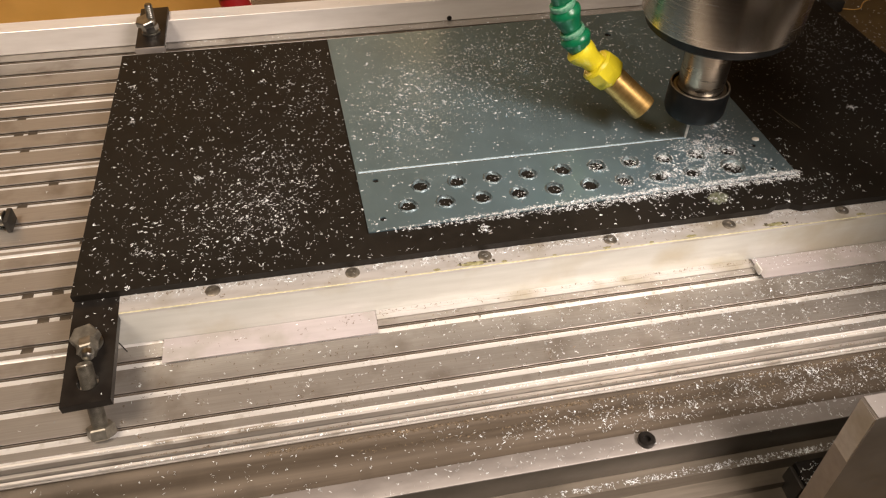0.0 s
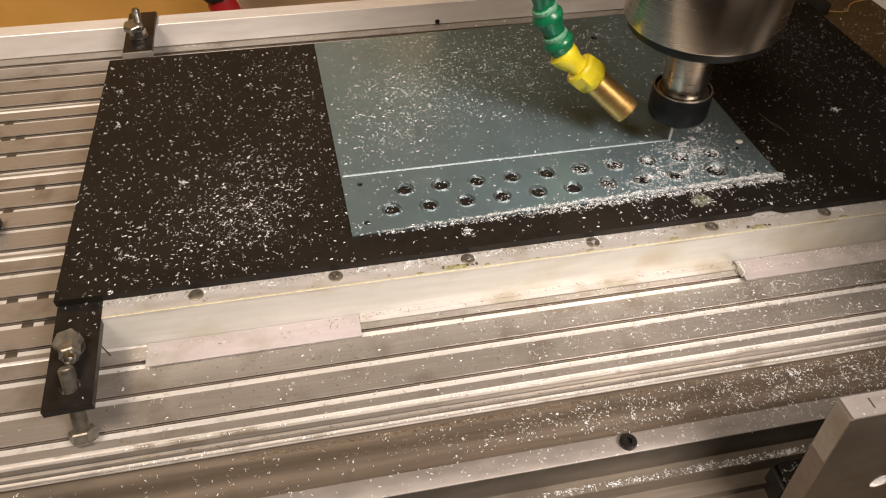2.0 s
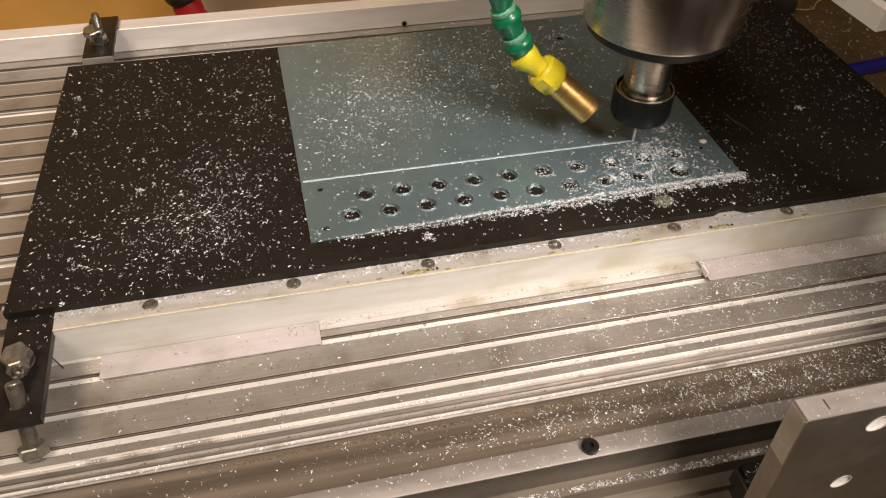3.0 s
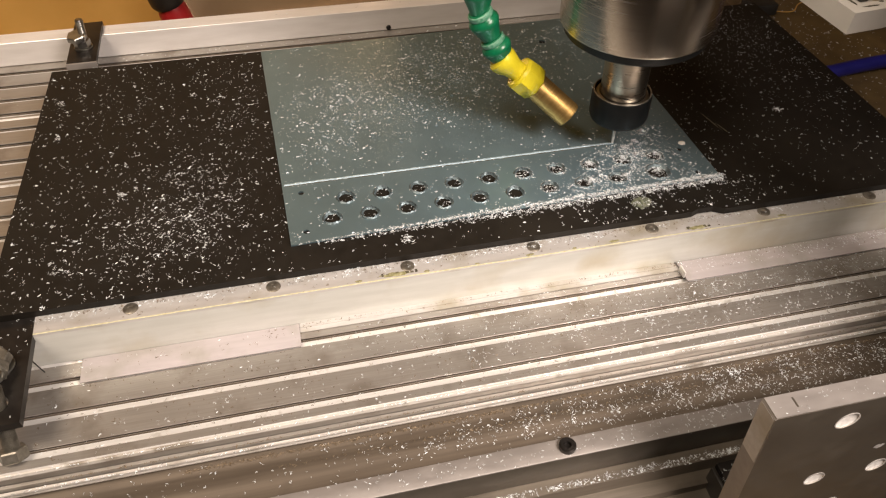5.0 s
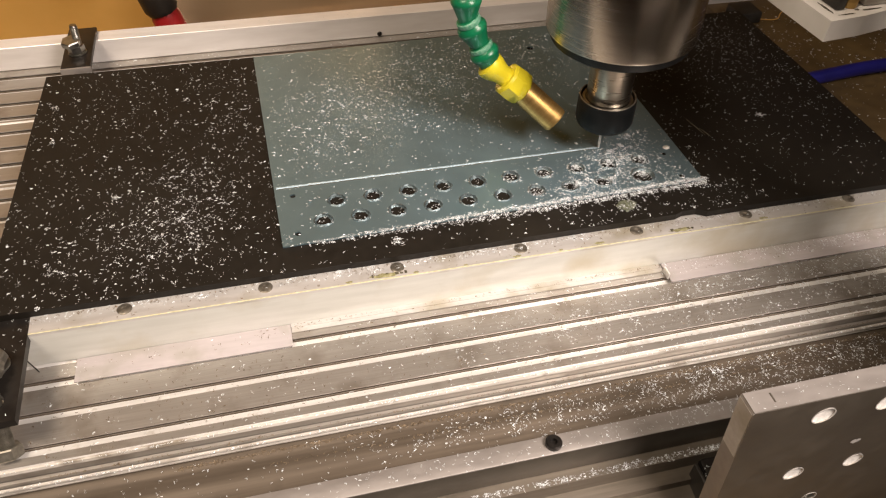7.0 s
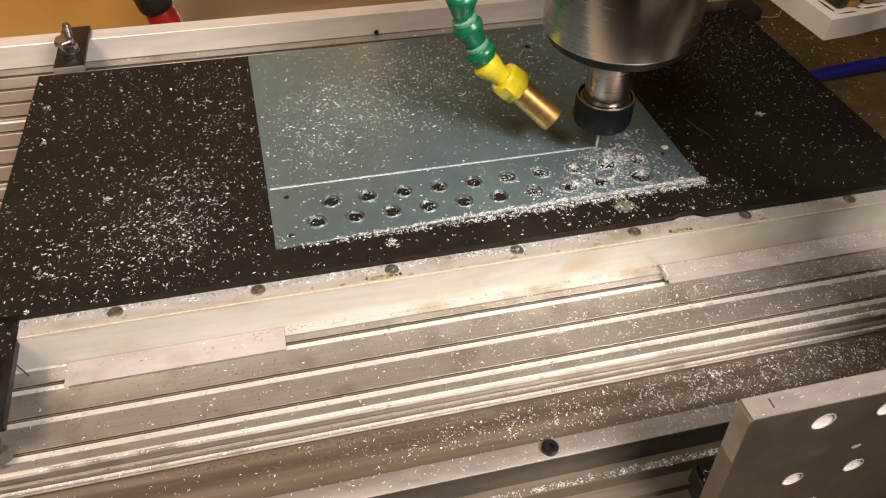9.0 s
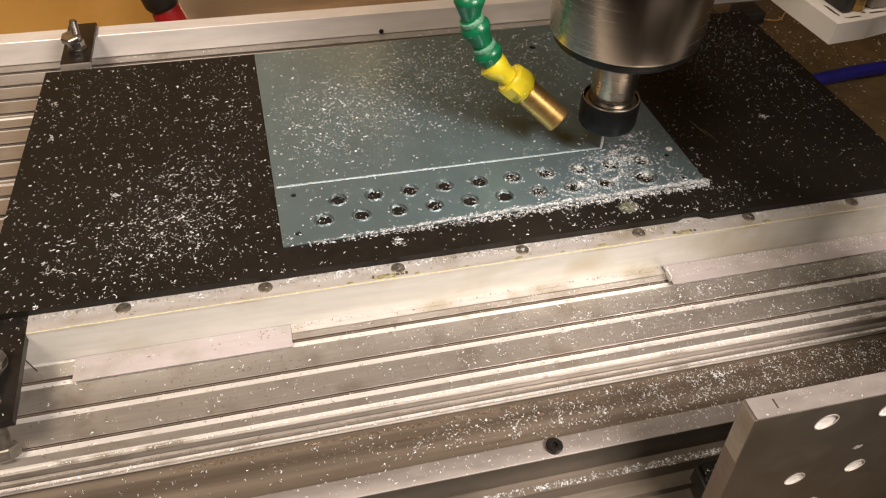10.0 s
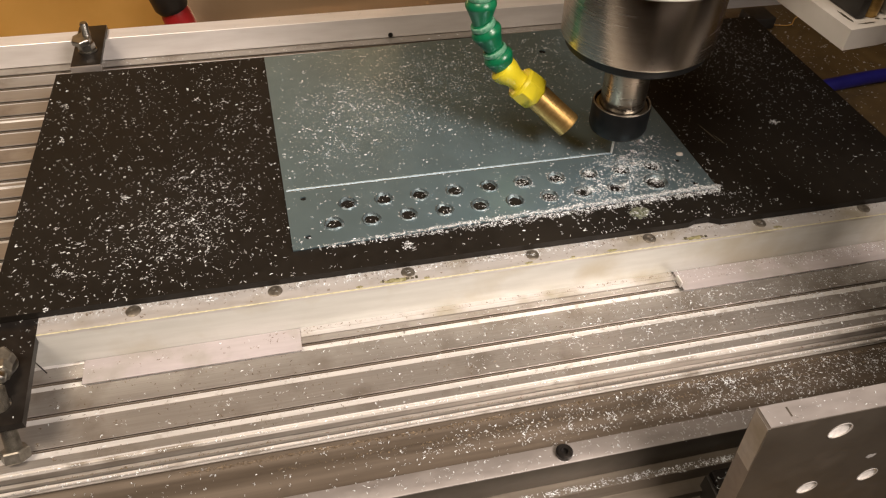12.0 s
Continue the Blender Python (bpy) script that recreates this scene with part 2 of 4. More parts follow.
def thread(r, z0, z1, pitch=0.00125):
    prof, z = [(r * 0.86, z0)], z0
    while z < z1 - pitch:
        prof += [(r * 0.86, z), (r, z + pitch * 0.45), (r, z + pitch * 0.55)]
        z += pitch
    prof += [(r * 0.86, z), (r * 0.8, z1)]
    return lathe(prof, 20)


def drilled_plate(outline, holes, z0, z1, n=28):
    """A flat plate with round holes: outline of (x, y), holes of (x, y, radius)."""
    bm = bmesh.new()
    loops = [[bm.verts.new((x, y, z1)) for x, y in outline]]
    for hx, hy, r in holes:
        loops.append([bm.verts.new((hx + r * math.cos(2 * math.pi * i / n), hy + r * math.sin(2 * math.pi * i / n), z1)) for i in range(n)])
    edges = []
    for lp in loops:
        edges += [bm.edges.new((lp[i], lp[(i + 1) % len(lp)])) for i in range(len(lp))]
    bmesh.ops.triangle_fill(bm, use_beauty=True, use_dissolve=False, edges=edges)
    top = bm.faces[:]
    ret = bmesh.ops.extrude_face_region(bm, geom=top)
    for v in ret["geom"]:
        if isinstance(v, bmesh.types.BMVert):
            v.co.z = z0
    return bm


def tube(points, radius, n=14):
    """A round hose along a smooth line through the points."""
    pts = [Vector(p) for p in points]
    line = []
    for i in range(len(pts) - 1):
        p0, p1, p2, p3 = pts[max(i - 1, 0)], pts[i], pts[i + 1], pts[min(i + 2, len(pts) - 1)]
        for k in range(8):
            t = k / 8
            line.append(0.5 * (2 * p1 + (p2 - p0) * t + (2 * p0 - 5 * p1 + 4 * p2 - p3) * t * t + (3 * p1 - p0 - 3 * p2 + p3) * t ** 3))
    line.append(pts[-1])
    bm = bmesh.new()
    rings = []
    for i, p in enumerate(line):
        d = (line[min(i + 1, len(line) - 1)] - line[max(i - 1, 0)]).normalized()
        u = d.cross(Vector((0.3, 0.1, 1))).normalized()
        w = d.cross(u)
        rings.append([bm.verts.new(p + radius * (math.cos(2 * math.pi * k / n) * u + math.sin(2 * math.pi * k / n) * w)) for k in range(n)])
    for a, b in zip(rings, rings[1:]):
        for k in range(n):
            bm.faces.new((a[k], a[(k + 1) % n], b[(k + 1) % n], b[k]))
    bm.faces.new(rings[0])
    bm.faces.new(rings[-1][::-1])
    return bm


def stain_patch(rx, ry, seed):
    """A thin uneven patch of dried coolant."""
    r = random.Random(seed)
    bm = bmesh.new()
    rim = []
    for i in range(26):
        a = math.tau * i / 26
        k = 0.65 + 0.5 * r.random()
        rim.append(bm.verts.new((rx * k * math.cos(a), ry * k * math.sin(a), 0.0)))
    mid = bm.verts.new((0, 0, 0.0002))
    for i in range(26):
        bm.faces.new((rim[i], rim[(i + 1) % 26], mid))
    return bm


# ------------------------------------------------------------------ the room that closes the place
TABLE_Z = -0.0276
tagged(part("floor", box(-2.6, 2.6, -2.4, 2.0, -1.0, -0.95), WALL_PAINT), "plain dusty workshop floor below the machine", "floor", kind="structure")
tagged(part("ceiling", box(-2.6, 2.6, -2.4, 2.0, 1.75, 1.8), WALL_PAINT), "plain warm white workshop ceiling overhead", "ceiling", kind="structure")
for nm, b in (("wall_north", (-2.6, 2.6, 1.95, 2.0, -0.95, 1.75)), ("wall_south", (-2.6, 2.6, -2.4, -2.35, -0.95, 1.75)),
              ("wall_west", (-2.6, -2.55, -2.35, 1.95, -0.95, 1.75)), ("wall_east", (2.55, 2.6, -2.35, 1.95, -0.95, 1.75))):
    tagged(part(nm, box(*b), WALL_PAINT), "plain warm painted workshop wall round the machine", "wall", kind="structure")

# ------------------------------------------------------------------ bench and machine base
bench = thing("workbench", "plain wooden workbench carrying the milling machine", "workbench")
part("bench_top", box(-1.1, 1.1, -0.26, 0.54, -0.315, -0.275, 0.003), WOOD, bench)
for bx in (-1.04, 0.96):
    for by in (-0.22, 0.42):
        part("leg", box(bx, bx + 0.08, by, by + 0.08, -0.95, -0.3152, 0.003), WOOD, bench, "square wooden leg")
base = thing("machine_bed", "dark steel machine frame under the slotted table", "machine bed")
part("base_beam", box(-0.62, 0.85, -0.1470, 0.305, -0.2748, -0.1102, 0.002), RAIL_DARK, base)
part("table_carrier", box(-0.62, 0.85, -0.1115, 0.305, -0.1100, -0.0602), RAIL_DARK, base, "dark carrier under the table")

# ------------------------------------------------------------------ machine table with T-slots
SLOT_PITCH, SLOT_FIRST, SLOT_OPEN = 0.0180, -0.0789, 0.0048
table = thing("machine_table", "brushed aluminium milling machine table with lengthwise T-slots, strewn with swarf", "machine table")
X0, X1 = -0.62, 0.85
seams = [-0.0845, -0.0291, 0.0431, 0.1153, 0.1875, 0.2597, 0.3100]
for y0, y1 in zip(seams, seams[1:]):
    z = TABLE_Z
    outline = [(y0 + 0.0001, z - 0.0014), (y0 + 0.0012, z)]
    for k in range(20):
        y = SLOT_FIRST + k * SLOT_PITCH
        if y0 + 0.001 < y < y1 - 0.006:
            outline += [(y - 0.0004, z), (y, z - 0.0004), (y, z - 0.0045), (y + 0.0003, z - 0.0045), (y + 0.0004, z - 0.0020), (y + SLOT_OPEN - 0.0008, z - 0.0020), (y + SLOT_OPEN - 0.0007, z - 0.0034),
                        (y + SLOT_OPEN - 0.00045, z - 0.0034), (y + SLOT_OPEN - 0.0004, z - 0.0012), (y + SLOT_OPEN - 0.00022, z - 0.0012), (y + SLOT_OPEN - 0.0002, z - 0.0060),
                        (y + SLOT_OPEN + 0.0040, z - 0.0060), (y + SLOT_OPEN + 0.0040, z - 0.0006), (y + SLOT_OPEN, z - 0.0006), (y + SLOT_OPEN, z)]
    outline += [(y1 - 0.0012, z), (y1 - 0.0001, z - 0.0014), (y1 - 0.0001, -0.060), (y0 + 0.0001, -0.060)]
    bm = prism_x(outline, X0, X1)
    # index 1: bright slot floors; index 2: deep slot walls, shade painted in brown
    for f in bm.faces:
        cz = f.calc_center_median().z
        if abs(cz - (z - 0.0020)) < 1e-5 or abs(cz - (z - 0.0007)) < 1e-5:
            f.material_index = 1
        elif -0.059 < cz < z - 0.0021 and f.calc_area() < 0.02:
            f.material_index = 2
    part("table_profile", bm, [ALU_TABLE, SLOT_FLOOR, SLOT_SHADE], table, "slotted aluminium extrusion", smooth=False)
part("edge_bead", prism_x([(-0.0842, TABLE_Z - 0.0019), (-0.0856, TABLE_Z - 0.0019), (-0.0858, TABLE_Z - 0.0012), (-0.0852, TABLE_Z - 0.0002), (-0.0844, TABLE_Z + 0.0001), (-0.0842, TABLE_Z)], X0, X1), BEAD, table, "bright worn front edge")
part("front_lip", prism_x([(-0.0847, -0.0350), (-0.0862, -0.0352), (-0.0866, -0.0420), (-0.0847, -0.0424)], X0, X1), ALU_TABLE, table, "grey aluminium front lip", smooth=False)
part("lip_bead", prism_x([(-0.0868, -0.0372), (-0.0878, -0.0374), (-0.0881, -0.0380), (-0.0878, -0.0388), (-0.0868, -0.0390)], X0, X1), BEAD, table, "bright rolled bead", smooth=False)
part("lower_bead", prism_x([(-0.0868, -0.0404), (-0.0876, -0.0406), (-0.0876, -0.0412), (-0.0868, -0.0414)], X0, X1), BEAD, table, "thin bright bead", smooth=False)
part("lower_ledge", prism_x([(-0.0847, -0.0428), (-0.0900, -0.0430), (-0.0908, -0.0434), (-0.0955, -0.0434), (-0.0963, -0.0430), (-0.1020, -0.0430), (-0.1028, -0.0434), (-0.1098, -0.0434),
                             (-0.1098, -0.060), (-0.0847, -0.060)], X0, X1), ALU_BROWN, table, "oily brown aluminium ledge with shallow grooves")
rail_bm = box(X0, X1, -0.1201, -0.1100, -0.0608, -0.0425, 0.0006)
# front face takes the dark grey, painting the shade below the top edge
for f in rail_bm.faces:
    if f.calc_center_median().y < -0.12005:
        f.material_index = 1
part("rail_strip", rail_bm, [ALU_SAWN, ALU_DARK], table, "pale flat aluminium rail strip, front face coloured dark for shade")
# the rail's dark grey includes the shadow under the strip
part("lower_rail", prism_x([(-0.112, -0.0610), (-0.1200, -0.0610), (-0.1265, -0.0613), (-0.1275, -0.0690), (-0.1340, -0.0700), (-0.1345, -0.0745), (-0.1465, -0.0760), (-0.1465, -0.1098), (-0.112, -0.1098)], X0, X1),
     RAIL_GREY, table, "lower guide rail with its shadow put into the dark grey colour")
screw = part("socket_screw", lathe([(0, 0.0006), (0.0016, 0.0006), (0.0017, 0.0026), (0.0034, 0.0028), (0.0040, 0.0022), (0.0040, -0.002), (0, -0.002)], 24),
             BLACK_STEEL, table, "black socket head screw", pose(0.1114, -0.1150, -0.0427))

# ------------------------------------------------------------------ support bar at the front of the board
bar = thing("support_bar", "milled aluminium support bar with countersunk screws and coolant stains", "aluminium bar")
bar_bm = prism_x([(-0.0100, -0.0052), (-0.0282, -0.0052), (-0.0288, -0.0060), (-0.0288, TABLE_Z + 0.0003), (-0.0100, TABLE_Z + 0.0003)], -0.1290, 0.52, 0.0003)
bar_bm.normal_update()
for f in bar_bm.faces:
    if abs(f.calc_center_median().y + 0.0288) < 2e-5:
        f.material_index = 1
part("bar_body", bar_bm, [ALU_BAR, BAR_FACE], bar)
sc = part("screw", lathe([(0, 0.0000), (0.0013, 0.0000), (0.0015, 0.0004), (0.0030, 0.0004), (0.0035, 0.0001), (0.0036, -0.001), (0, -0.001)], 22), SCREW_DULL, bar, "countersunk steel screw", pose(-0.0769, -0.0215, -0.0050))
for i in range(1, 9):
    s2 = new("screw", sc.data)
    s2.parent = bar
    s2["label"] = "countersunk steel screw"
    s2.matrix_basis = pose(-0.0769 + 0.0661 * i, -0.0215, -0.0050, 0, 0, 37 * i)
part("bar_foot", prism_x([(-0.0289, TABLE_Z + 0.0011), (-0.0318, TABLE_Z + 0.0011), (-0.0318, TABLE_Z + 0.0006), (-0.0345, TABLE_Z + 0.0006), (-0.0345, TABLE_Z + 0.0003), (-0.0289, TABLE_Z + 0.0003)], -0.0016, 0.2020), ALU_BAR, bar, "stepped foot of the bar", smooth=False)
tagged(part("cover_strip", box(-0.1040, -0.0018, -0.0430, -0.0290, TABLE_Z + 0.0002, TABLE_Z + 0.0010, 0.0002), PALE_STRIP),
       "clean pale aluminium strip lying over a table slot", "metal strip", group="cover strips on the table")
strip = thing("cover_strip", "pale aluminium strip covered in swarf over a table slot", "metal strip", group="cover strips on the table")
part("flat_strip", box(0.2036, 0.5000, -0.0430, -0.0290, TABLE_Z + 0.0002, TABLE_Z + 0.0010, 0.0002), PALE_STRIP, strip)
part("end_clip", box(0.2022, 0.2032, -0.0405, -0.0345, TABLE_Z + 0.0004, TABLE_Z + 0.0046, 0.0003), SLOT_FLOOR, strip, "small bent end clip")

# ------------------------------------------------------------------ black board and steel sheet
BX0, BX1, BY0, BY1 = -0.1400, 0.3726, -0.0177, 0.1966
board_line = [(BX0, BY0), (0.212, BY0), (0.2165, BY0 + 0.0018), (0.2250, BY0 + 0.0018), (0.2305, BY0 - 0.0012), (BX1, BY0 - 0.0012), (BX1, BY1), (BX0, BY1)]
board = thing("base_board", "matt black base board strewn with bright metal swarf", "board")
part("board_panel", drilled_plate(board_line, [], -0.0048, -0.0010), MAT_BLACK, board, smooth=False)

TURN = 0.0256
plate = thing("steel_sheet", "galvanised blue-grey steel sheet with drilled holes and an engraved line", "steel sheet", pose(0, 0, 0, 0, 0, math.degrees(TURN)))
PW, PD = 0.2409, 0.1945


def on_plate(x, y):
    c, s = math.cos(-TURN), math.sin(-TURN)
    return c * x - s * y, s * x + c * y


holes = [(0.0227 + 0.02 * i, 0.0162, 0.0046) for i in range(9)] + [(0.2075, 0.0170, 0.0064)] + [(0.0318 + 0.02 * i, 0.0311, 0.0046) for i in range(10)]
small = [(0.0085, 0.0395, 0.0016), (0.0085, 0.0085, 0.0016), (0.2290, 0.0340, 0.0016), (0.2300, 0.0120, 0.0016), (0.1895, 0.170, 0.0024)]
holes_local = [(*on_plate(x, y), r) for x, y, r in holes + small]
part("sheet", drilled_plate([(0, 0), (PW, 0), (PW, PD), (0, PD)], holes_local, -0.0008, 0.0), STEEL_PLATE, plate, smooth=False)

# ------------------------------------------------------------------ back fence and what stands behind
hose = part("blue_hose", tube([(0.381, 0.111, -0.0138), (0.43, 0.117, -0.0138), (0.50, 0.121, -0.0138), (0.60, 0.126, -0.0138), (0.75, 0.14, -0.0138)], 0.0050), BLUE)
tagged(hose, "dark blue rubber air hose lying on brown board", "hose")

# ------------------------------------------------------------------ spindle
SY = 0.0475
spindle = thing("spindle", "turned stainless milling spindle with black collet nut and small cutter", "milling spindle", pose(SPINDLE_X - 0.0012, SY, 0, 0, -1.2, 0))
part("spindle_body", lathe([(0, 0.0785), (0.0385, 0.0785), (0.0396, 0.0789), (0.0398, 0.0798), (0.0398, 0.1155), (0.0390, 0.1162), (0.0390, 0.24), (0, 0.24)], 72), SPINDLE_STEEL, spindle)
part("end_cap", lathe([(0, 0.0705), (0.0270, 0.0705), (0.0335, 0.0712), (0.0372, 0.0738), (0.0384, 0.0783), (0, 0.0783)], 64), NUT_BLACK, spindle, "black tapered end cap")
part("clamp_ring", lathe([(0.0401, 0.1170), (0.0440, 0.1170), (0.0448, 0.1178), (0.0448, 0.2), (0.0401, 0.2), (0.0401, 0.1170)], 64), WHITE, spindle, "white clamp ring")
shaft = part("shaft", lathe([(0, 0.0330), (0.0118, 0.0330), (0.0124, 0.0345), (0.0124, 0.0700), (0, 0.0700)], 48), CHROME, spindle, "polished steel shaft")
part("collar", lathe([(0.0125, 0.0338), (0.0142, 0.0338), (0.0146, 0.0345), (0.0143, 0.0356), (0.0128, 0.0358), (0.0125, 0.0350), (0.0125, 0.0338)], 48), ZINC, shaft, "bright shaft collar")
nut = part("collet_nut", lathe([(0, 0.0178), (0.0095, 0.0178), (0.0138, 0.0184), (0.0158, 0.0200), (0.0166, 0.0224), (0.0166, 0.0352), (0.0161, 0.0364), (0.0152, 0.0366), (0.0148, 0.0358), (0.0147, 0.0326), (0, 0.0326)], 60), NUT_BLACK, spindle, "black collet nut")
part("nut_rim", lathe([(0.0152, 0.0367), (0.0157, 0.0370), (0.0161, 0.0367), (0.0157, 0.0365), (0.0152, 0.0367)], 48), SCREW_DULL, nut, "worn nut rim")
part("end_mill", lathe([(0, 0.0002), (0.0006, 0.0004), (0.0008, 0.0030), (0.0008, 0.0176), (0, 0.0176)], 16), HOLE_BRIGHT, spindle, "slim bright carbide end mill")

fence = thing("back_fence", "bright aluminium fence bar along the back of the table", "fence bar")
part("fence_bar", prism_x([(0.2585, TABLE_Z + 0.0002), (0.2578, TABLE_Z + 0.001), (0.2578, -0.0096), (0.2580, -0.0094), (0.272, -0.0094), (0.272, TABLE_Z + 0.0002)], X0, X1), ALU_FENCE, fence)
dimple = part("fence_screw", lathe([(0, 0.0002), (0.0009, 0.0002), (0.0010, 0.0006), (0.0017, 0.0007), (0.0020, 0.0), (0.0020, -0.002), (0, -0.002)], 18), BLACK_STEEL, fence, "small dark screw", pose(0.094, 0.2577, -0.0250, 90))
for x in (-0.26, 0.27, 0.45):
    d2 = new("fence_screw", dimple.data)
    d2.parent = fence
    d2["label"] = "small dark screw"
    d2.matrix_basis = pose(x, 0.2577, -0.0250, 90)

# plywood behind, with a few drilled holes
panel = thing("plywood_panel", "ochre plywood panel with small drilled holes behind the machine", "panel", pose(0, 0.56, 0, 90))
part("plywood_sheet", drilled_plate([(-1.1, -0.95), (1.1, -0.95), (1.1, 0.7), (-1.1, 0.7)],
     [(-0.295, -0.094, 0.0042), (-0.226, -0.089, 0.0042), (-0.15, -0.06, 0.0042), (-0.33, -0.02, 0.0042)], -0.012, 0.0, 16), WOOD, panel, smooth=False)
sheet = thing("glossy_sheet", "glossy curved brown metal sheet standing behind the table", "metal sheet")
bm = bmesh.new()
cols = []
for i in range(41):
    u = i / 40
    x = -0.085 + 0.9 * u
    cols.append([bm.verts.new((x, 0.369 + 0.112 * max(0.0, v - 0.4424) / 0.5576 + 0.022 * math.sin(u * 13.0 + 0.9) * (0.4 + v), -0.2745 + 0.3945 * v)) for v in [q / 12 for q in range(13)]])
for a, b in zip(cols, cols[1:]):
    for q in range(12):
        bm.faces.new((a[q], b[q], b[q + 1], a[q + 1]))
bmesh.ops.recalc_face_normals(bm, faces=bm.faces)
bmesh.ops.solidify(bm, geom=bm.faces[:], thickness=0.0015)
part("sheet_skin", bm, COPPERY, sheet)
tool = thing("hand_tool", "red and black plastic tool handle standing behind the fence", "tool handle", pose(-0.0643, 0.345, -0.085, 0, -14, 0))
part("red_grip", lathe([(0, -0.188), (0.010, -0.188), (0.0125, -0.183), (0.0125, 0.050), (0.011, 0.055), (0, 0.055)], 24), RED, tool, "red plastic grip")
part("black_body", lathe([(0, 0.055), (0.0125, 0.055), (0.0145, 0.059), (0.0145, 0.15), (0, 0.15)], 24), DARK_PLASTIC, tool, "black upper body")
tagged(part("fibreboard", box(0.3755, 0.85, -0.004, 0.2455, TABLE_Z + 0.0003, -0.0190, 0.0008), BOARD_BROWN), "oily brown fibreboard sheet lying on the table", "board")
tagged(part("rubber_pad", box(0.382, 0.403, 0.205, 0.226, -0.0188, -0.009, 0.0015), DARK_PLASTIC), "small black rubber pad on the brown board", "pad")
tagged(part("thin_wire", tube([(0.403, 0.212, -0.0182), (0.42, 0.208, -0.0182), (0.44, 0.222, -0.0182), (0.50, 0.225, -0.0182)], 0.0005, 8), WOOD), "thin tan wire lying on the brown board", "wire")


# ------------------------------------------------------------------ clamps
def orient(a, b):
    """A pose at a whose z axis points to b."""
    d = Vector(b) - Vector(a)
    return Matrix.Translation(a) @ d.to_track_quat("Z", "Y").to_matrix().to_4x4()


front_clamp = thing("strap_clamp", "black steel strap clamp with hex nut and jack screw", "clamp", pose(-0.1282, -0.0440, -0.0050, 0, 0, 2.6), group="strap clamps")
part("strap", drilled_plate([(-0.0100, -0.0315), (0.0101, -0.0315), (0.0101, 0.045), (-0.0100, 0.045)], [(0.0, -0.0035, 0.0034), (0.0002, -0.0205, 0.0044)], -0.0040, 0.0), BLACK_STEEL, front_clamp, smooth=False)
part("washer", lathe([(0.0034, 0.0002), (0.0056, 0.0002), (0.0058, 0.0007), (0.0056, 0.0012), (0.0034, 0.0012), (0.0034, 0.0002)], 28), ZINC, front_clamp, "zinc plated washer", pose(-0.0006, -0.0005, 0))
part("nut", hexagon(0.0108, 0.0012, 0.0062), OILY_STEEL, front_clamp, "dull hex nut", pose(-0.0012, 0.0008, 0.0004, 4, -4, 12))
part("lower_stud", thread(0.0029, -0.022, 0.0012), OILY_STEEL, front_clamp, "threaded steel stud", pose(0, -0.0035, 0))
BENT = orient((0.0000, -0.0040, 0.0046), (0.0018, -0.0140, 0.0072))
part("cap_nut", hexagon(0.0078, -0.0010, 0.0056), OILY_STEEL, front_clamp, "small dull hex nut", BENT)
part("bolt_tip", lathe([(0, 0.0040), (0.0027, 0.0040), (0.0027, 0.0080), (0.0022, 0.0094), (0.0010, 0.0101), (0, 0.0102)], 24), ZINC, front_clamp, "bright worn bolt tip", BENT)
JACK = orient((0.0006, -0.0334, -0.0224), (0.0002, -0.0195, 0.0))
part("jack_screw", thread(0.0033, 0.0, 0.0340, 0.0005), OILY_STEEL, front_clamp, "steel jack screw", JACK)
part("jack_head", hexagon(0.0104, -0.0002, 0.0052), OILY_STEEL, front_clamp, "hex head of the jack screw", JACK)

back_clamp = thing("strap_clamp", "black steel strap clamp with stacked nuts on back fence", "clamp", pose(-0.1262, 0.2470, -0.0060, 0, 0, 1.2), group="strap clamps")
part("strap", box(-0.0097, 0.0097, -0.0315, 0.0255, -0.0031, 0.0, 0.0004), BLACK_STEEL, back_clamp)
part("worn_end", box(-0.0099, 0.0099, -0.0335, -0.0317, -0.0050, -0.0002, 0.0004), ALU_SAWN, back_clamp, "bright worn end plate")
part("support_leg", box(-0.0088, 0.0088, -0.0312, -0.026, -0.0212, -0.0033, 0.0004), BLACK_STEEL, back_clamp)
part("washer", lathe([(0.0030, 0.0002), (0.0062, 0.0002), (0.0064, 0.0008), (0.0062, 0.0014), (0.0030, 0.0014)], 26), ZINC, back_clamp, "zinc plated washer", pose(0, -0.012, 0))
part("nut", hexagon(0.0100, 0.0015, 0.0068), ZINC, back_clamp, "zinc plated hex nut", pose(0, -0.012, 0, 0, 0, 10))
part("top_nut", hexagon(0.0116, 0.0070, 0.0112), ZINC, back_clamp, "zinc plated upper nut", pose(-0.001, -0.012, 0, 5, -7, 25))
part("stud", thread(0.0028, -0.019, 0.0205), ZINC, back_clamp, "threaded steel stud", pose(0.0016, -0.012, 0, -4, 3, 0))

# slot stop and knob further along the table
stop = thing("slot_stop", "steel slot stop with ribbed barrel and dark end plate", "stop", pose(-0.1975, 0.068, TABLE_Z))
part("barrel", lathe([(0, -0.022), (0.0048, -0.022), (0.0048, -0.010), (0.0038, -0.0095), (0.0038, -0.0075), (0.0048, -0.007), (0.0048, -0.003), (0.0038, -0.0025), (0.0038, -0.001), (0.0048, 0.0), (0, 0.0)], 24), ZINC, stop, "ribbed steel barrel", pose(0.004, 0, 0.0055, 0, 90))
part("end_plate", box(0.0042, 0.0070, -0.0060, 0.0060, 0.0003, 0.0085, 0.0006), DARK_PLASTIC, stop, "dark end plate")
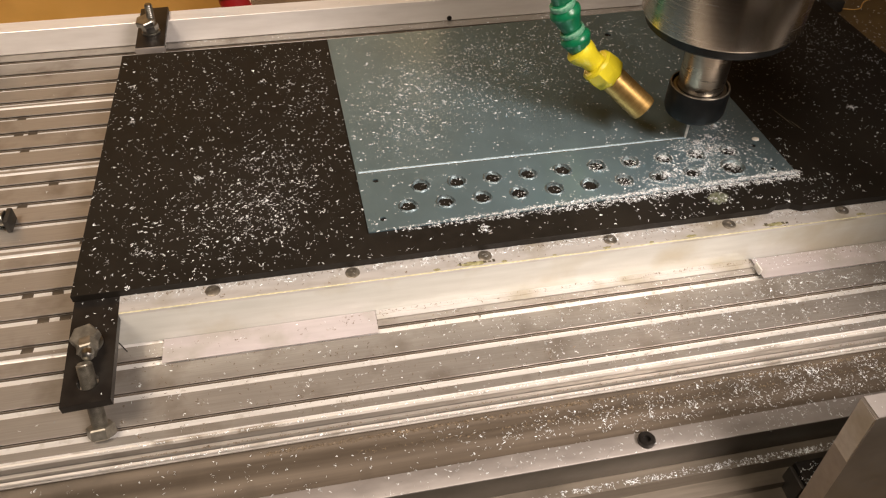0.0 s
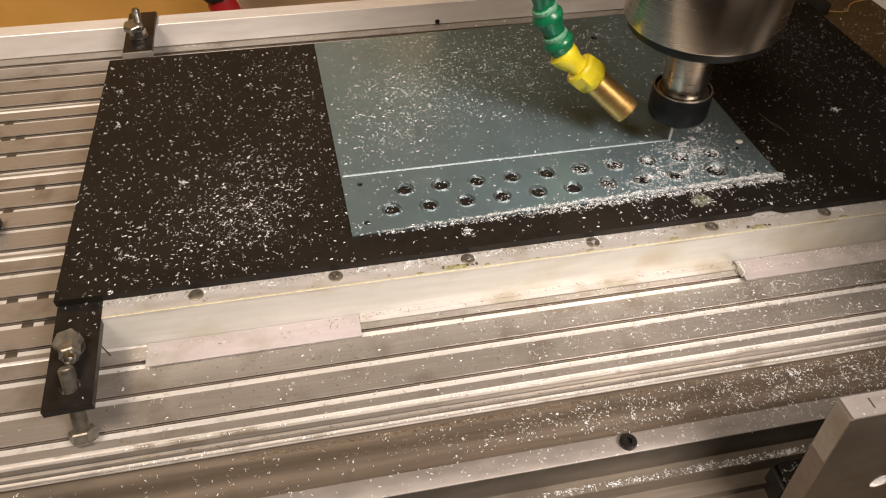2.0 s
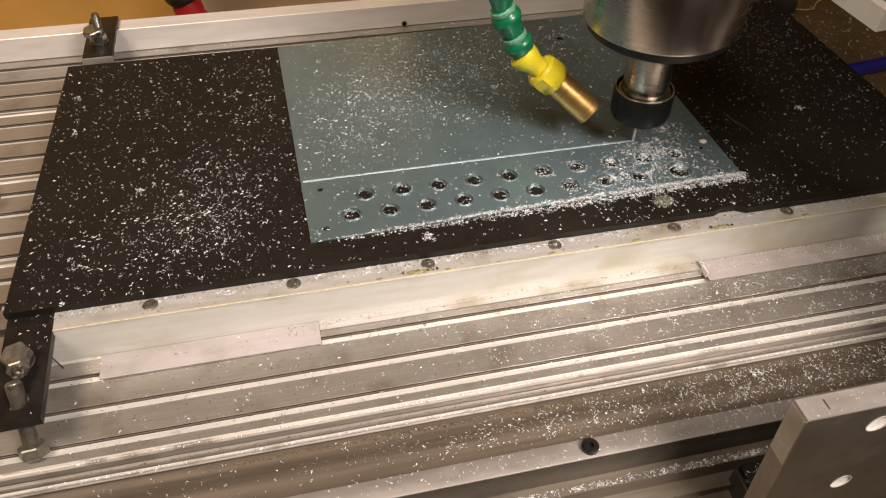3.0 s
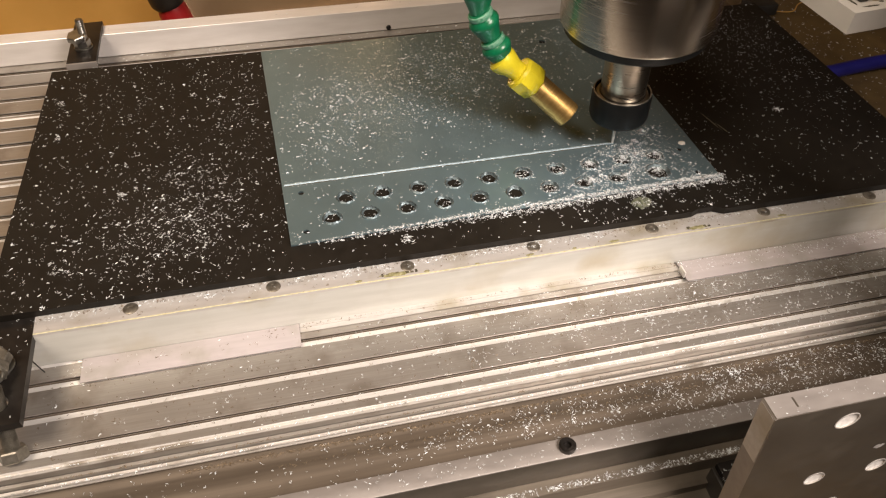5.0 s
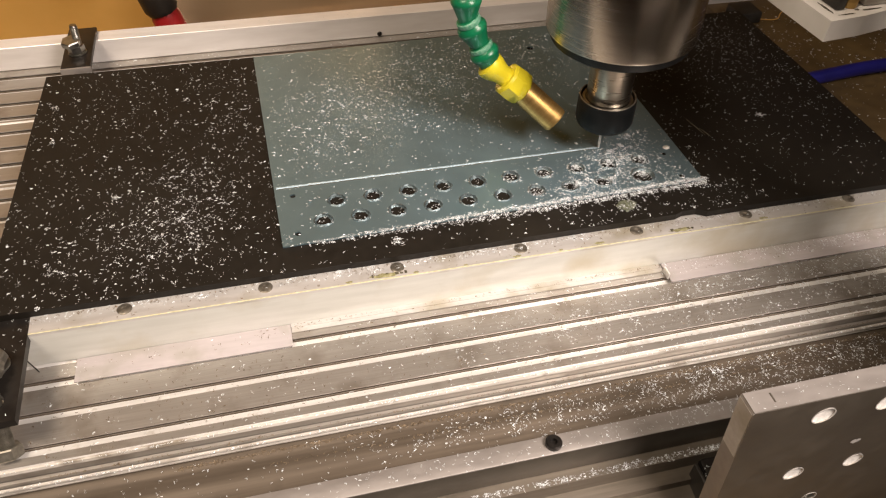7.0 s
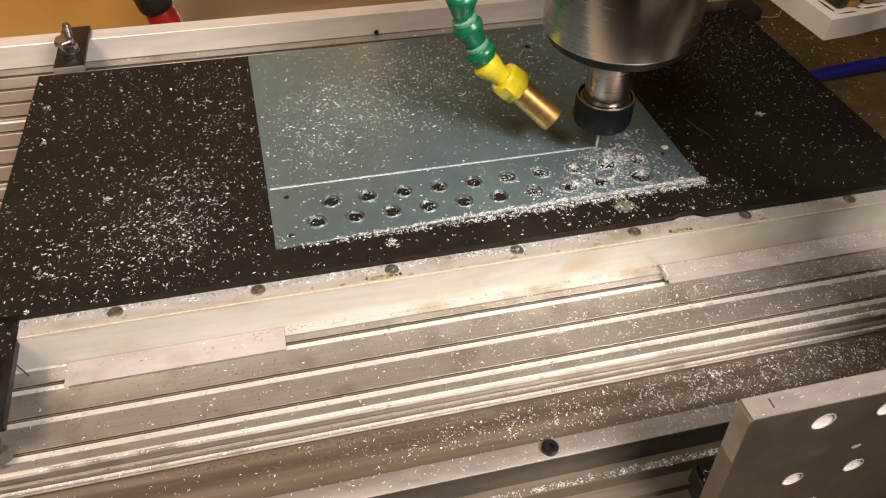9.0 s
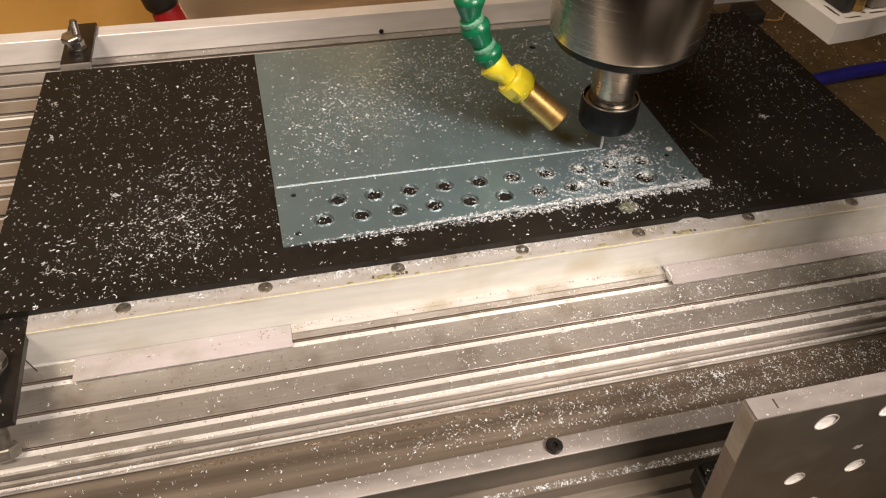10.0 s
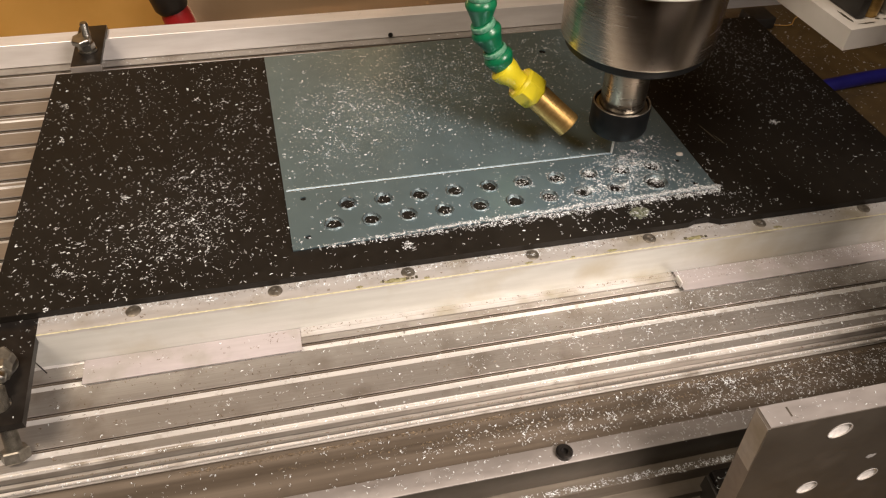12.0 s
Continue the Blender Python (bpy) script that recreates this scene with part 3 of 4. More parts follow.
knob = thing("fence_knob", "black knob sitting on the back fence bar", "knob", pose(-0.252, 0.262, -0.0093))
part("knob_body", lathe([(0, 0), (0.0105, 0), (0.012, 0.002), (0.012, 0.010), (0.009, 0.013), (0, 0.0135)], 24), DARK_PLASTIC, knob)

# slot nuts pressed into the slots
nut0 = None
for x, k in ((-0.1746, 5), (-0.160, 5), (-0.1535, 4), (-0.164, 4), (-0.168, 3), (-0.1460, 2), (-0.2091, 14), (-0.2075, 13), (-0.199, 13), (-0.2005, 12), (-0.1773, 10), (-0.1914, 9), (-0.152, 7)):
    y = SLOT_FIRST + SLOT_PITCH * k + SLOT_OPEN / 2
    if nut0 is None:
        nut0 = tagged(part("slot_nut", box(-0.0028, 0.0028, -0.0019, 0.0019, -0.0013, 0.0003, 0.0005), RAIL_DARK), "brown oily slot nut sitting in a table slot", "slot nut", group="slot nuts in the table")
        nut0.matrix_basis = pose(x, y, TABLE_Z - 0.0018)
    else:
        copy_thing(nut0, pose(x, y, TABLE_Z - 0.0018, 0, 0, 7 * (k % 3) - 7))

# ------------------------------------------------------------------ coolant hose on the spindle
GX = SPINDLE_X - 0.2055
hose_pts = [Vector(p) + Vector((GX, 0, 0.0030)) for p in ((0.1290, 0.0730, 0.1260), (0.1240, 0.0712, 0.1100), (0.1225, 0.0700, 0.0930), (0.1240, 0.0694, 0.0775), (0.1316, 0.0690, 0.0618), (0.1392, 0.0672, 0.0480))]
coolant = thing("coolant_hose", "jointed green and yellow coolant hose ending in a brass nozzle", "coolant hose")
for a, b in zip(hose_pts, hose_pts[1:]):
    ln = (b - a).length
    link = part("green_link", lathe([(0, 0.0), (0.0056, 0.0), (0.0063, ln * 0.05), (0.0065, ln * 0.20), (0.0071, ln * 0.24), (0.0082, ln * 0.34), (0.0083, ln * 0.42),
                              (0.0079, ln * 0.48), (0.0064, ln * 0.74), (0.0051, ln * 1.0), (0.0047, ln * 1.14), (0, ln * 1.14)], 30), GREEN, coolant, "green plastic ball joint link", orient(a, b))
    part("worn_rim", lathe([(0.0060, ln * 0.02), (0.0067, ln * 0.05), (0.0069, ln * 0.14), (0.0066, ln * 0.19), (0.0060, ln * 0.19), (0.0060, ln * 0.02)], 30), WORN_GREEN, link, "pale worn rim")
y0, y1, tip = Vector((0.1392 + GX, 0.0672, 0.0510)), Vector((0.1568 + GX, 0.0632, 0.0365)), Vector((0.1752 + GX, 0.0506, 0.0212))
ln = (y1 - y0).length
part("yellow_link", lathe([(0, -0.0046), (0.0060, -0.0044), (0.0078, -0.0032), (0.0081, -0.0012), (0.0076, 0.0018), (0.0060, 0.0060), (0.0056, ln * 0.48), (0.0058, ln * 0.55), (0, ln * 0.55)], 30), YELLOW, coolant, "yellow plastic end link", orient(y0, y1))
part("yellow_collar", lathe([(0, ln * 0.46), (0.0086, ln * 0.46), (0.0100, ln * 0.52), (0.0104, ln * 0.74), (0.0101, ln * 0.94), (0.0086, ln * 1.02), (0, ln * 1.02)], 8), YELLOW, coolant, "yellow octagonal collar", orient(y0, y1))
ln = (tip - y1).length
part("brass_nozzle", lathe([(0, -0.004), (0.0076, -0.004), (0.0077, ln * 0.95), (0.0073, ln), (0.0056, ln), (0.0054, ln - 0.008), (0, ln - 0.008)], 36), BRASS, coolant, "brushed brass nozzle tube", orient(y1, tip))

# ------------------------------------------------------------------ gantry: side plate, column, tray, added unseen beam
DX = SPINDLE_X - 0.2005
side = thing("gantry_side_plate", "thick grey aluminium gantry side plate with countersunk holes", "machine plate", pose(0.1725 + DX, -0.1580, 0.0295, 90))
gh = [(0.0355 + 0.0295 * i, -0.0127, 0.0050) for i in range(4)] + [(0.0415 + 0.0305 * i, -0.0610, 0.0047) for i in range(4)] + [(0.0625, -0.092, 0.0040)]
plate_bm = drilled_plate([(0.030, -0.3043), (0.0, -0.0006), (0.0006, 0), (0.145, 0), (0.145, -0.3043)], gh, -0.0095, 0.0, 28)
plate_bm.normal_update()
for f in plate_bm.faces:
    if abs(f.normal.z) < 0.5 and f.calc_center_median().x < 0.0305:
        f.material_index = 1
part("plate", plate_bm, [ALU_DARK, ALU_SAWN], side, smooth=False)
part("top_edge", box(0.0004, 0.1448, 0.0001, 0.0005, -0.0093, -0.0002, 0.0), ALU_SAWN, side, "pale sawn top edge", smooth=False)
for i, (hx, hy, hr) in enumerate(gh):
    part("hole_bush", lathe([(hr * 0.96, 0.0002), (hr * 1.05, 0.0002), (hr * 1.05, -0.0004), (hr * 0.96, -0.0004), (hr * 0.96, 0.0002)], 26), ALU_BAR, side, "bright countersink edge", pose(hx, hy, 0))
    # filler discs in near-white put the specular glint of the holes into colour
    part("hole_plug", lathe([(0, -0.0010), (hr * 0.30, -0.0010), (hr * 0.62, -0.0008), (hr * 0.96, -0.0003), (hr * 0.96, -0.0092), (0, -0.0092)], 26), HOLE_BRIGHT if i < 8 else ZINC, side, "hole filler coloured bright for the glint inside", pose(hx, hy, 0))
part("chip_notch", prism_x([(0.00045, -0.0030), (0.00062, -0.0030), (0.00062, -0.0072), (0.00045, -0.0072)], 0.0105, 0.0112), RAIL_DARK, side, "dark chipped notch", smooth=False)
# paler strip paints the light falling on the upper flank
part("lit_flank", box(-0.0003, 0.0003, -0.0330, -0.0010, -0.0092, -0.0004), ALU_BAR, side, "bright strip painting the lit upper flank", pose(0, 0, 0, 0, 0, 5.6), smooth=False)
part("thumb_mark", stain_patch(0.0026, 0.0018, 5), ALU_BAR, side, "pale rubbed spot", pose(0.0640, -0.0420, 0.0001), smooth=False)
bearing = thing("bearing_block", "black greasy bearing block with swarf on the lower rail", "bearing block", pose(0.1950 + DX, -0.1400, -0.0660))
part("block_body", box(-0.0045, 0.0220, -0.0040, 0.0100, -0.0180, 0.0080, 0.0015), BLACK_STEEL, bearing)
part("end_seal", box(-0.0070, -0.0047, -0.0030, 0.0090, -0.0150, 0.0060, 0.0008), DARK_PLASTIC, bearing, "black rubber end seal")
column = thing("gantry_column", "tall grey aluminium gantry column beside the side plate", "machine column")
part("column_post", box(0.319 + DX, 0.365 + DX, -0.170, -0.115, -0.2748, 0.40, 0.0015), GREY_BOX, column)
# carriage and beam stay out of view; added as mount and dark reflection
beam = thing("spindle_carriage", "unseen dark grey carriage added to hold the spindle and darken reflections", "machine carriage")
part("carriage_block", box(0.160 + DX, 0.2618 + DX, 0.105, 0.135, 0.170, 0.34, 0.002), RAIL_DARK, beam)
part("carriage_plate", box(0.150 + DX, 0.252 + DX, 0.0935, 0.1045, 0.150, 0.36, 0.002), ALU_DARK, beam)
arm = thing("gantry_beam", "unseen grey gantry beam added above the spindle carriage", "machine beam")
part("beam_profile", box(0.3402 + DX, 0.395 + DX, -0.1148, 0.150, 0.295, 0.40, 0.002), GREY_BOX, arm)
# added out of view so that the board's right end reflects something dark
part("unseen_cross_plate", box(0.3402 + DX, 0.52 + DX, 0.1502, 0.170, 0.170, 0.40, 0.002), RAIL_DARK, arm, "unseen dark rear plate added to darken reflections")
part("column_joint", box(0.3652 + DX, 0.395 + DX, -0.168, -0.115, 0.295, 0.40, 0.002), GREY_BOX, arm, "bolted joint at the column")
tray = thing("sensor_tray", "white plastic tray with grey blocks fixed beside the spindle", "plastic tray", pose(0.2724 + DX, -0.0117, 0.0940, 0, 0, 3))
part("tray_base", drilled_plate([(0, 0), (0.020, 0.0010), (0.040, 0.0042), (0.062, 0.0072), (0.064, 0.060), (0, 0.060)], [], 0.0, 0.0105), WHITE, tray, smooth=False)
part("dark_slot", box(0.0085, 0.0135, 0.008, 0.040, 0.0107, 0.040, 0.001), DARK_PLASTIC, tray, "dark plastic connector")
part("brass_fitting", lathe([(0, 0.0107), (0.004, 0.0107), (0.004, 0.02), (0.003, 0.021), (0.003, 0.03), (0, 0.03)], 20), BRASS, tray, "small brass fitting", pose(0.0185, 0.012, 0))
for x in (0.025, 0.043):
    part("grey_block", box(x, x + 0.014, 0.0085, 0.032, 0.0107, 0.050, 0.0015), GREY_BOX, tray, "grey metal block")
part("tray_arm", box(0.006, 0.058, 0.052, 0.112, 0.0107, 0.0705, 0.002), WHITE, tray, "white support arm")

# ------------------------------------------------------------------ engraving and marks on the sheet
def ragged_strip(x0, x1, y, half, height, step, seed):
    r = random.Random(seed)
    bm = bmesh.new()
    prev = None
    n = int((x1 - x0) / step)
    for i in range(n + 1):
        x = x0 + (x1 - x0) * i / n
        h = height * (0.45 + 0.75 * r.random())
        a, b = half * (0.6 + 0.7 * r.random()), half * (0.6 + 0.7 * r.random())
        cur = [bm.verts.new((x, y - a, 0.00005)), bm.verts.new((x, y - a * 0.3, h)), bm.verts.new((x, y + b * 0.4, h * 0.8)), bm.verts.new((x, y + b, 0.00005))]
        if prev:
            for q in range(3):
                bm.faces.new((prev[q], cur[q], cur[q + 1], prev[q + 1]))
        prev = cur
    return bm


lx0, ly0 = on_plate(0.0, 0.0478)
burr = part("engraved_line", ragged_strip(0, SPINDLE_X - 0.0006, 0, 0.00085, 0.0003, 0.0005, 2), BURR, plate, "bright freshly engraved line", pose(lx0, ly0, 0, 0, 0, -math.degrees(TURN)), smooth=False)
# dark strip painted as the shade along the burr
part("engraved_shadow_line", ragged_strip(0, SPINDLE_X - 0.0065, 0, 0.0003, 0.0001, 0.0012, 3), GRIME, plate, "thin dark line painting shade beside the engraved line", pose(lx0, ly0 - 0.0010, 0, 0, 0, -math.degrees(TURN)), smooth=False)
HOLE_EDGE = textured("torn_steel_burr", (0.055, 0.08, 0.088), (0.27, 0.34, 0.365), (0.3, 0.5), 0.7, 1500, (1, 1, 1), 0.4)
for i, (hx, hy, hr) in enumerate(holes_local[:20]):
    bm = lathe([(hr * 0.80, -0.0008), (hr * 0.90, -0.0003), (hr * 1.0, 0.0008), (hr * 1.07, 0.00040), (hr * 1.16, 0.00004)], 26)
    r = random.Random(i)
    bmesh.ops.delete(bm, geom=[f for f in bm.faces if len(f.verts) > 4], context="FACES")
    for v in bm.verts:
        v.co.z *= 0.5 + r.random()
        v.co.x += (r.random() - 0.5) * 0.0006
        v.co.y += (r.random() - 0.5) * 0.0006
    part("hole_burr", bm, HOLE_EDGE, plate, "raised burr round a drilled hole", pose(hx, hy, 0))

# stains and marks on the support bar
bm = ragged_strip(-0.128, 0.5, 0, 0.0004, 0.00012, 0.0011, 8)
part("sealant_bead", bm, RESIDUE, bar, "thin yellow coolant residue", pose(0, -0.0281, -0.00515), smooth=False)
for x0, n, seed in ((0.0415, 8, 1), (0.2060, 6, 2)):
    r = random.Random(seed)
    for i in range(n):
        x = x0 + i * 0.0024
        part("mark_bar", box(x, x + 0.0008 + 0.0011 * r.random(), -0.0262, -0.0262 + 0.0012 + 0.0010 * r.random(), -0.00515, -0.00508), GRIME, bar, "dark illegible mark", smooth=False)
STAIN = textured("dried_yellow_coolant", (0.16, 0.15, 0.055), (0.42, 0.40, 0.24), (0.3, 0.5), 0.1, 500, (1, 1, 1), 0.3)
for sx, sy, rx, ry in ((0.0480, -0.0257, 0.0080, 0.0016), (0.2120, -0.0256, 0.0070, 0.0014), (0.0300, -0.0266, 0.0020, 0.0009), (0.0640, -0.0268, 0.0016, 0.0008),
                       (0.1180, -0.0266, 0.0024, 0.0009), (0.1420, -0.0268, 0.0016, 0.0007), (0.1640, -0.0262, 0.0030, 0.0011), (0.2620, -0.0262, 0.0030, 0.0010), (0.0900, -0.0270, 0.0014, 0.0006)):
    part("coolant_stain", stain_patch(rx, ry, int(sx * 1e5)), STAIN, bar, "dried yellow coolant stain", pose(sx, sy, -0.00514), smooth=False)
blob = bmesh.new()
bmesh.ops.create_icosphere(blob, subdivisions=4, radius=1.0)
for v in blob.verts:
    v.co = Vector((v.co.x * 0.0050, v.co.y * 0.0036, max(v.co.z, -0.2) * 0.0026)) * (1 + 0.45 * noise.noise(v.co * 2.3) + 0.25 * noise.noise(v.co * 7.0))
tagged(part("coolant_blob", blob, COOLANT, None, "", pose(0.1874, -0.0058, -0.0008)), "greenish blob of coolant and swarf on black board", "coolant blob")

# ------------------------------------------------------------------ swarf
def swarf(name, label, spots, size=(0.0004, 0.0016), lift=0.0001, mat=None):
    """Many thin curled slivers, flat or standing on edge; spots are (x, y, z)."""
    r = random.Random(len(spots) * 7 + 3)
    verts, faces = [], []
    tangled = list(spots)
    for x, y, z in spots:
        if r.random() < 0.24:
            for k in range(1 + int(2.8 * r.random())):
                tangled.append((x + r.gauss(0, 0.0005), y + r.gauss(0, 0.0005), z + 0.0002 * k))
    for x, y, z in tangled:
        ln = 1.22 * (size[0] + (size[1] - size[0]) * r.random() ** 1.7)
        w = min(ln * (0.10 + 0.14 * r.random()), 0.00029)
        arc = (0.3 + 2.9 * r.random() ** 1.5) * r.choice((-1, 1))
        lean = 1.1 * r.random() ** 2
        cl, sl = math.cos(lean), math.sin(lean)
        a = r.random() * math.tau
        ca, sa = math.cos(a), math.sin(a)
        base, px, py = len(verts), -0.5 * ln * math.sin(arc / 2) / (arc / 2), 0.0
        n = 4 if abs(arc) < 1.6 else 6
        for i in range(n):
            h = arc * (i / (n - 1) - 0.5)
            wi = w * (0.35 if i in (0, n - 1) else 0.5)
            for side in (-wi, wi):
                qx, qy = px - math.sin(h) * side, py + math.cos(h) * side
                up = abs(qy) * sl + (0.35 * w if side > 0 else 0.0) + lift
                qy *= cl
                verts.append((x + ca * qx - sa * qy, y + sa * qx + ca * qy, z + up))
            px += ln / (n - 1) * math.cos(h + arc / (n - 1) / 2)
            py += ln / (n - 1) * math.sin(h + arc / (n - 1) / 2)
        for i in range(n - 1):
            q = base + 2 * i
            faces.append((q, q + 2, q + 3, q + 1))
    me = bpy.data.meshes.new(name)
    me.from_pydata(verts, [], faces)
    me.materials.append(mat or CHIP)
    ob = new(name, me)
    return tagged(ob, label, "metal swarf", kind="stuff")


def bumps(x, y, base, spots):
    d = base
    for cx, cy, sx, sy, h in spots:
        d += h * math.exp(-((x - cx) / sx) ** 2 - ((y - cy) / sy) ** 2)
    return d


def scatter(n, x0, x1, y0, y1, density, height, seed, keep=None):
    r = random.Random(seed)
    out, tries = [], 0
    while len(out) < n and tries < n * 60:
        tries += 1
        x, y = x0 + (x1 - x0) * r.random(), y0 + (y1 - y0) * r.random()
        if r.random() > density(x, y) or (keep and not keep(x, y)):
            continue
        clump = 0.5 + 0.5 * noise.noise(Vector((x * 130, y * 130, seed)))
        if r.random() > 0.10 + 1.5 * clump * clump:
            continue
        out.append((x, y, height(x, y)))
    return out


def in_sheet(x, y, grow=0.0):
    u, v = on_plate(x, y)
    return -grow < u < PW + grow and -grow < v < PD + grow


def in_hole(x, y):
    return any((x - hx) ** 2 + (y - hy) ** 2 < (hr * 1.02) ** 2 for hx, hy, hr in holes)


flat = lambda z: (lambda x, y: z)
swarf("board_swarf", "bright metal swarf strewn over the black board", scatter(
    2200, BX0, 0.0, BY0, BY1, lambda x, y: bumps(x, y, 0.12, [(-0.048, 0.034, 0.018, 0.034, 0.9), (-0.075, 0.022, 0.03, 0.02, 0.3), (-0.09, 0.005, 0.03, 0.03, 0.25), (-0.03, 0.135, 0.03, 0.05, 0.12), (-0.09, 0.16, 0.05, 0.03, 0.08)]),
    flat(-0.001), 1, lambda x, y: not in_sheet(x, y)))
swarf("board_end_swarf", "fine metal swarf over the shaded board end", scatter(
    1700, 0.235, BX1, BY0 + 0.002, BY1, lambda x, y: bumps(x, y, 0.15, [(0.32, 0.155, 0.05, 0.035, 0.5), (0.345, 0.10, 0.03, 0.05, 0.25), (0.27, 0.175, 0.04, 0.022, 0.9), (0.235, 0.05, 0.012, 0.05, 0.2)]),
    flat(-0.001), 2, lambda x, y: not in_sheet(x, y)), (0.0004, 0.0014))
swarf("sheet_swarf", "bright metal swarf strewn over the steel sheet", scatter(
    4700, 0.0, 0.245, 0.050, 0.196, lambda x, y: bumps(x, y, 0.09, [(0.035, 0.110, 0.025, 0.04, 0.55), (0.085, 0.135, 0.04, 0.035, 0.6), (0.125, 0.15, 0.05, 0.04, 0.45), (0.20, 0.17, 0.05, 0.03, 0.3), (0.02, 0.08, 0.02, 0.02, 0.3)]),
    flat(0.0), 3, in_sheet) + scatter(
    260, 0.0, 0.245, 0.0, 0.048, lambda x, y: 0.35, flat(0.0), 4, lambda x, y: in_sheet(x, y) and not in_hole(x, y)) + scatter(
    1700, 0.145, 0.238, 0.006, 0.060, lambda x, y: bumps(x, y, 0.03, [(0.202, 0.037, 0.014, 0.010, 1.0), (0.218, 0.052, 0.006, 0.008, 1.0), (0.183, 0.034, 0.012, 0.008, 0.5), (0.185, 0.018, 0.02, 0.008, 0.8), (0.16, 0.012, 0.012, 0.008, 0.4), (0.228, 0.012, 0.010, 0.012, 0.4)]),
    lambda x, y: 0.0022 * abs(noise.noise(Vector((x * 300, y * 300, 2)))), 5, lambda x, y: in_sheet(x, y) and not in_hole(x, y)), (0.0004, 0.0014))
# a ridge of swarf along the sheet's front edge
r = random.Random(12)
ridge = []
for i in range(3600):
    x = 0.004 + 0.238 * r.random() ** 0.55
    edge = x * math.tan(TURN)
    wide = 0.0006 + 0.0024 * min(1, x / 0.12) * (0.6 + 0.6 * abs(noise.noise(Vector((x * 60, 0, 7)))))
    t = r.gauss(0, 0.75)
    ridge.append((x, edge - 0.0004 + wide * t, max(0.0, 0.0016 * (1 - abs(t)) * r.random()) * min(1, x / 0.09) - (0.001 if t < -0.2 else 0.0)))
swarf("ridge_swarf", "ridge of bright metal swarf along the sheet edge", ridge, (0.0005, 0.0015))
r = random.Random(77)
mounds = []
for cx, cy, rad, h in ((0.2118, 0.0311, 0.0042, 0.0030), (0.1875, 0.0165, 0.0036, 0.0020), (0.2075, 0.0172, 0.0044, 0.0016), (0.1965, 0.0405, 0.0034, 0.0026), (0.2055, 0.0450, 0.0030, 0.0024),
                       (0.2135, 0.0540, 0.0026, 0.0026), (0.1918, 0.0315, 0.0040, 0.0026), (0.2010, 0.0335, 0.0050, 0.0022), (0.1675, 0.0165, 0.0036, 0.0012), (0.1718, 0.0315, 0.0030, 0.0010)):
    for i in range(120):
        d, a = abs(r.gauss(0, 0.6)), r.random() * math.tau
        mounds.append((cx + rad * d * math.cos(a), cy + rad * d * math.sin(a), h * max(0.0, 1 - d) * (0.4 + 0.6 * r.random())))
swarf("mound_swarf", "fluffy little mounds of bright swarf beside the cutter", mounds, (0.0005, 0.0014))
r = random.Random(21)
seat = []
for hx, hy, hr in holes:
    full = 9 if hx < 0.13 else 50
    for i in range(full):
        a, d = r.random() * math.tau, hr * math.sqrt(r.random())
        if d < hr * 0.93:
            seat.append((hx + d * math.cos(a), hy + d * math.sin(a), -0.0009 + (0.0005 if full > 30 else 0) * r.random()))
    for i in range(full):
        a, d = r.random() * math.tau, hr * (1.03 + 0.22 * r.random())
        seat.append((hx + d * math.cos(a), hy + d * math.sin(a), 0.0002))
swarf("hole_swarf", "fine swarf in and around the drilled holes", seat, (0.0004, 0.0012))
swarf("edge_swarf", "swarf lying on the black board before the sheet", scatter(
    280, 0.0, 0.26, BY0, 0.004, lambda x, y: 0.25 + 0.6 * (x > 0.15), flat(-0.001), 6, lambda x, y: not in_sheet(x, y, 0.0005)) + scatter(
    900, -0.12, 0.34, -0.0225, -0.0172, lambda x, y: 0.5 if 0.0 < x < 0.16 else 0.22, flat(-0.0051), 7), (0.0005, 0.0014))


def table_top_z(x, y):
    q = (y - SLOT_FIRST) % SLOT_PITCH
    if 0 <= q < SLOT_OPEN:
        return TABLE_Z - 0.0019
    if -0.043 < y < -0.029 and (x > 0.2036 or -0.104 < x < -0.0018):
        return TABLE_Z + 0.0011
    return TABLE_Z


swarf("table_swarf", "bright metal swarf scattered over the aluminium table", scatter(
    5000, -0.12, 0.46, -0.0835, -0.0295, lambda x, y: bumps(x, y, 0.085, [(0.30, -0.045, 0.10, 0.03, 0.85), (0.16, -0.055, 0.09, 0.025, 0.45)]), table_top_z, 8) + scatter(
    160, -0.30, -0.142, -0.08, 0.24, lambda x, y: 0.3, table_top_z, 9) + scatter(
    420, -0.14, 0.36, 0.198, 0.256, lambda x, y: 0.3, table_top_z, 13), (0.0004, 0.0012))
swarf("ledge_swarf", "bright metal swarf scattered over the lower ledges", scatter(
    3300, -0.20, 0.45, -0.1098, -0.0885, lambda x, y: bumps(x, y, 0.06, [(0.22, -0.097, 0.09, 0.012, 0.8), (0.33, -0.095, 0.1, 0.02, 0.5), (0.11, -0.099, 0.08, 0.006, 0.4)]), flat(-0.0430), 10) + scatter(
    700, -0.20, 0.45, -0.1200, -0.1101, lambda x, y: bumps(x, y, 0.15, [(0.2, -0.112, 0.1, 0.01, 0.5)]), flat(-0.0425), 11) + scatter(
    1000, 0.02, 0.24, -0.1262, -0.1230, lambda x, y: 0.15 + 0.85 * min(1, max(0, (x - 0.05) / 0.1)), flat(-0.0610), 14), (0.0004, 0.0012))
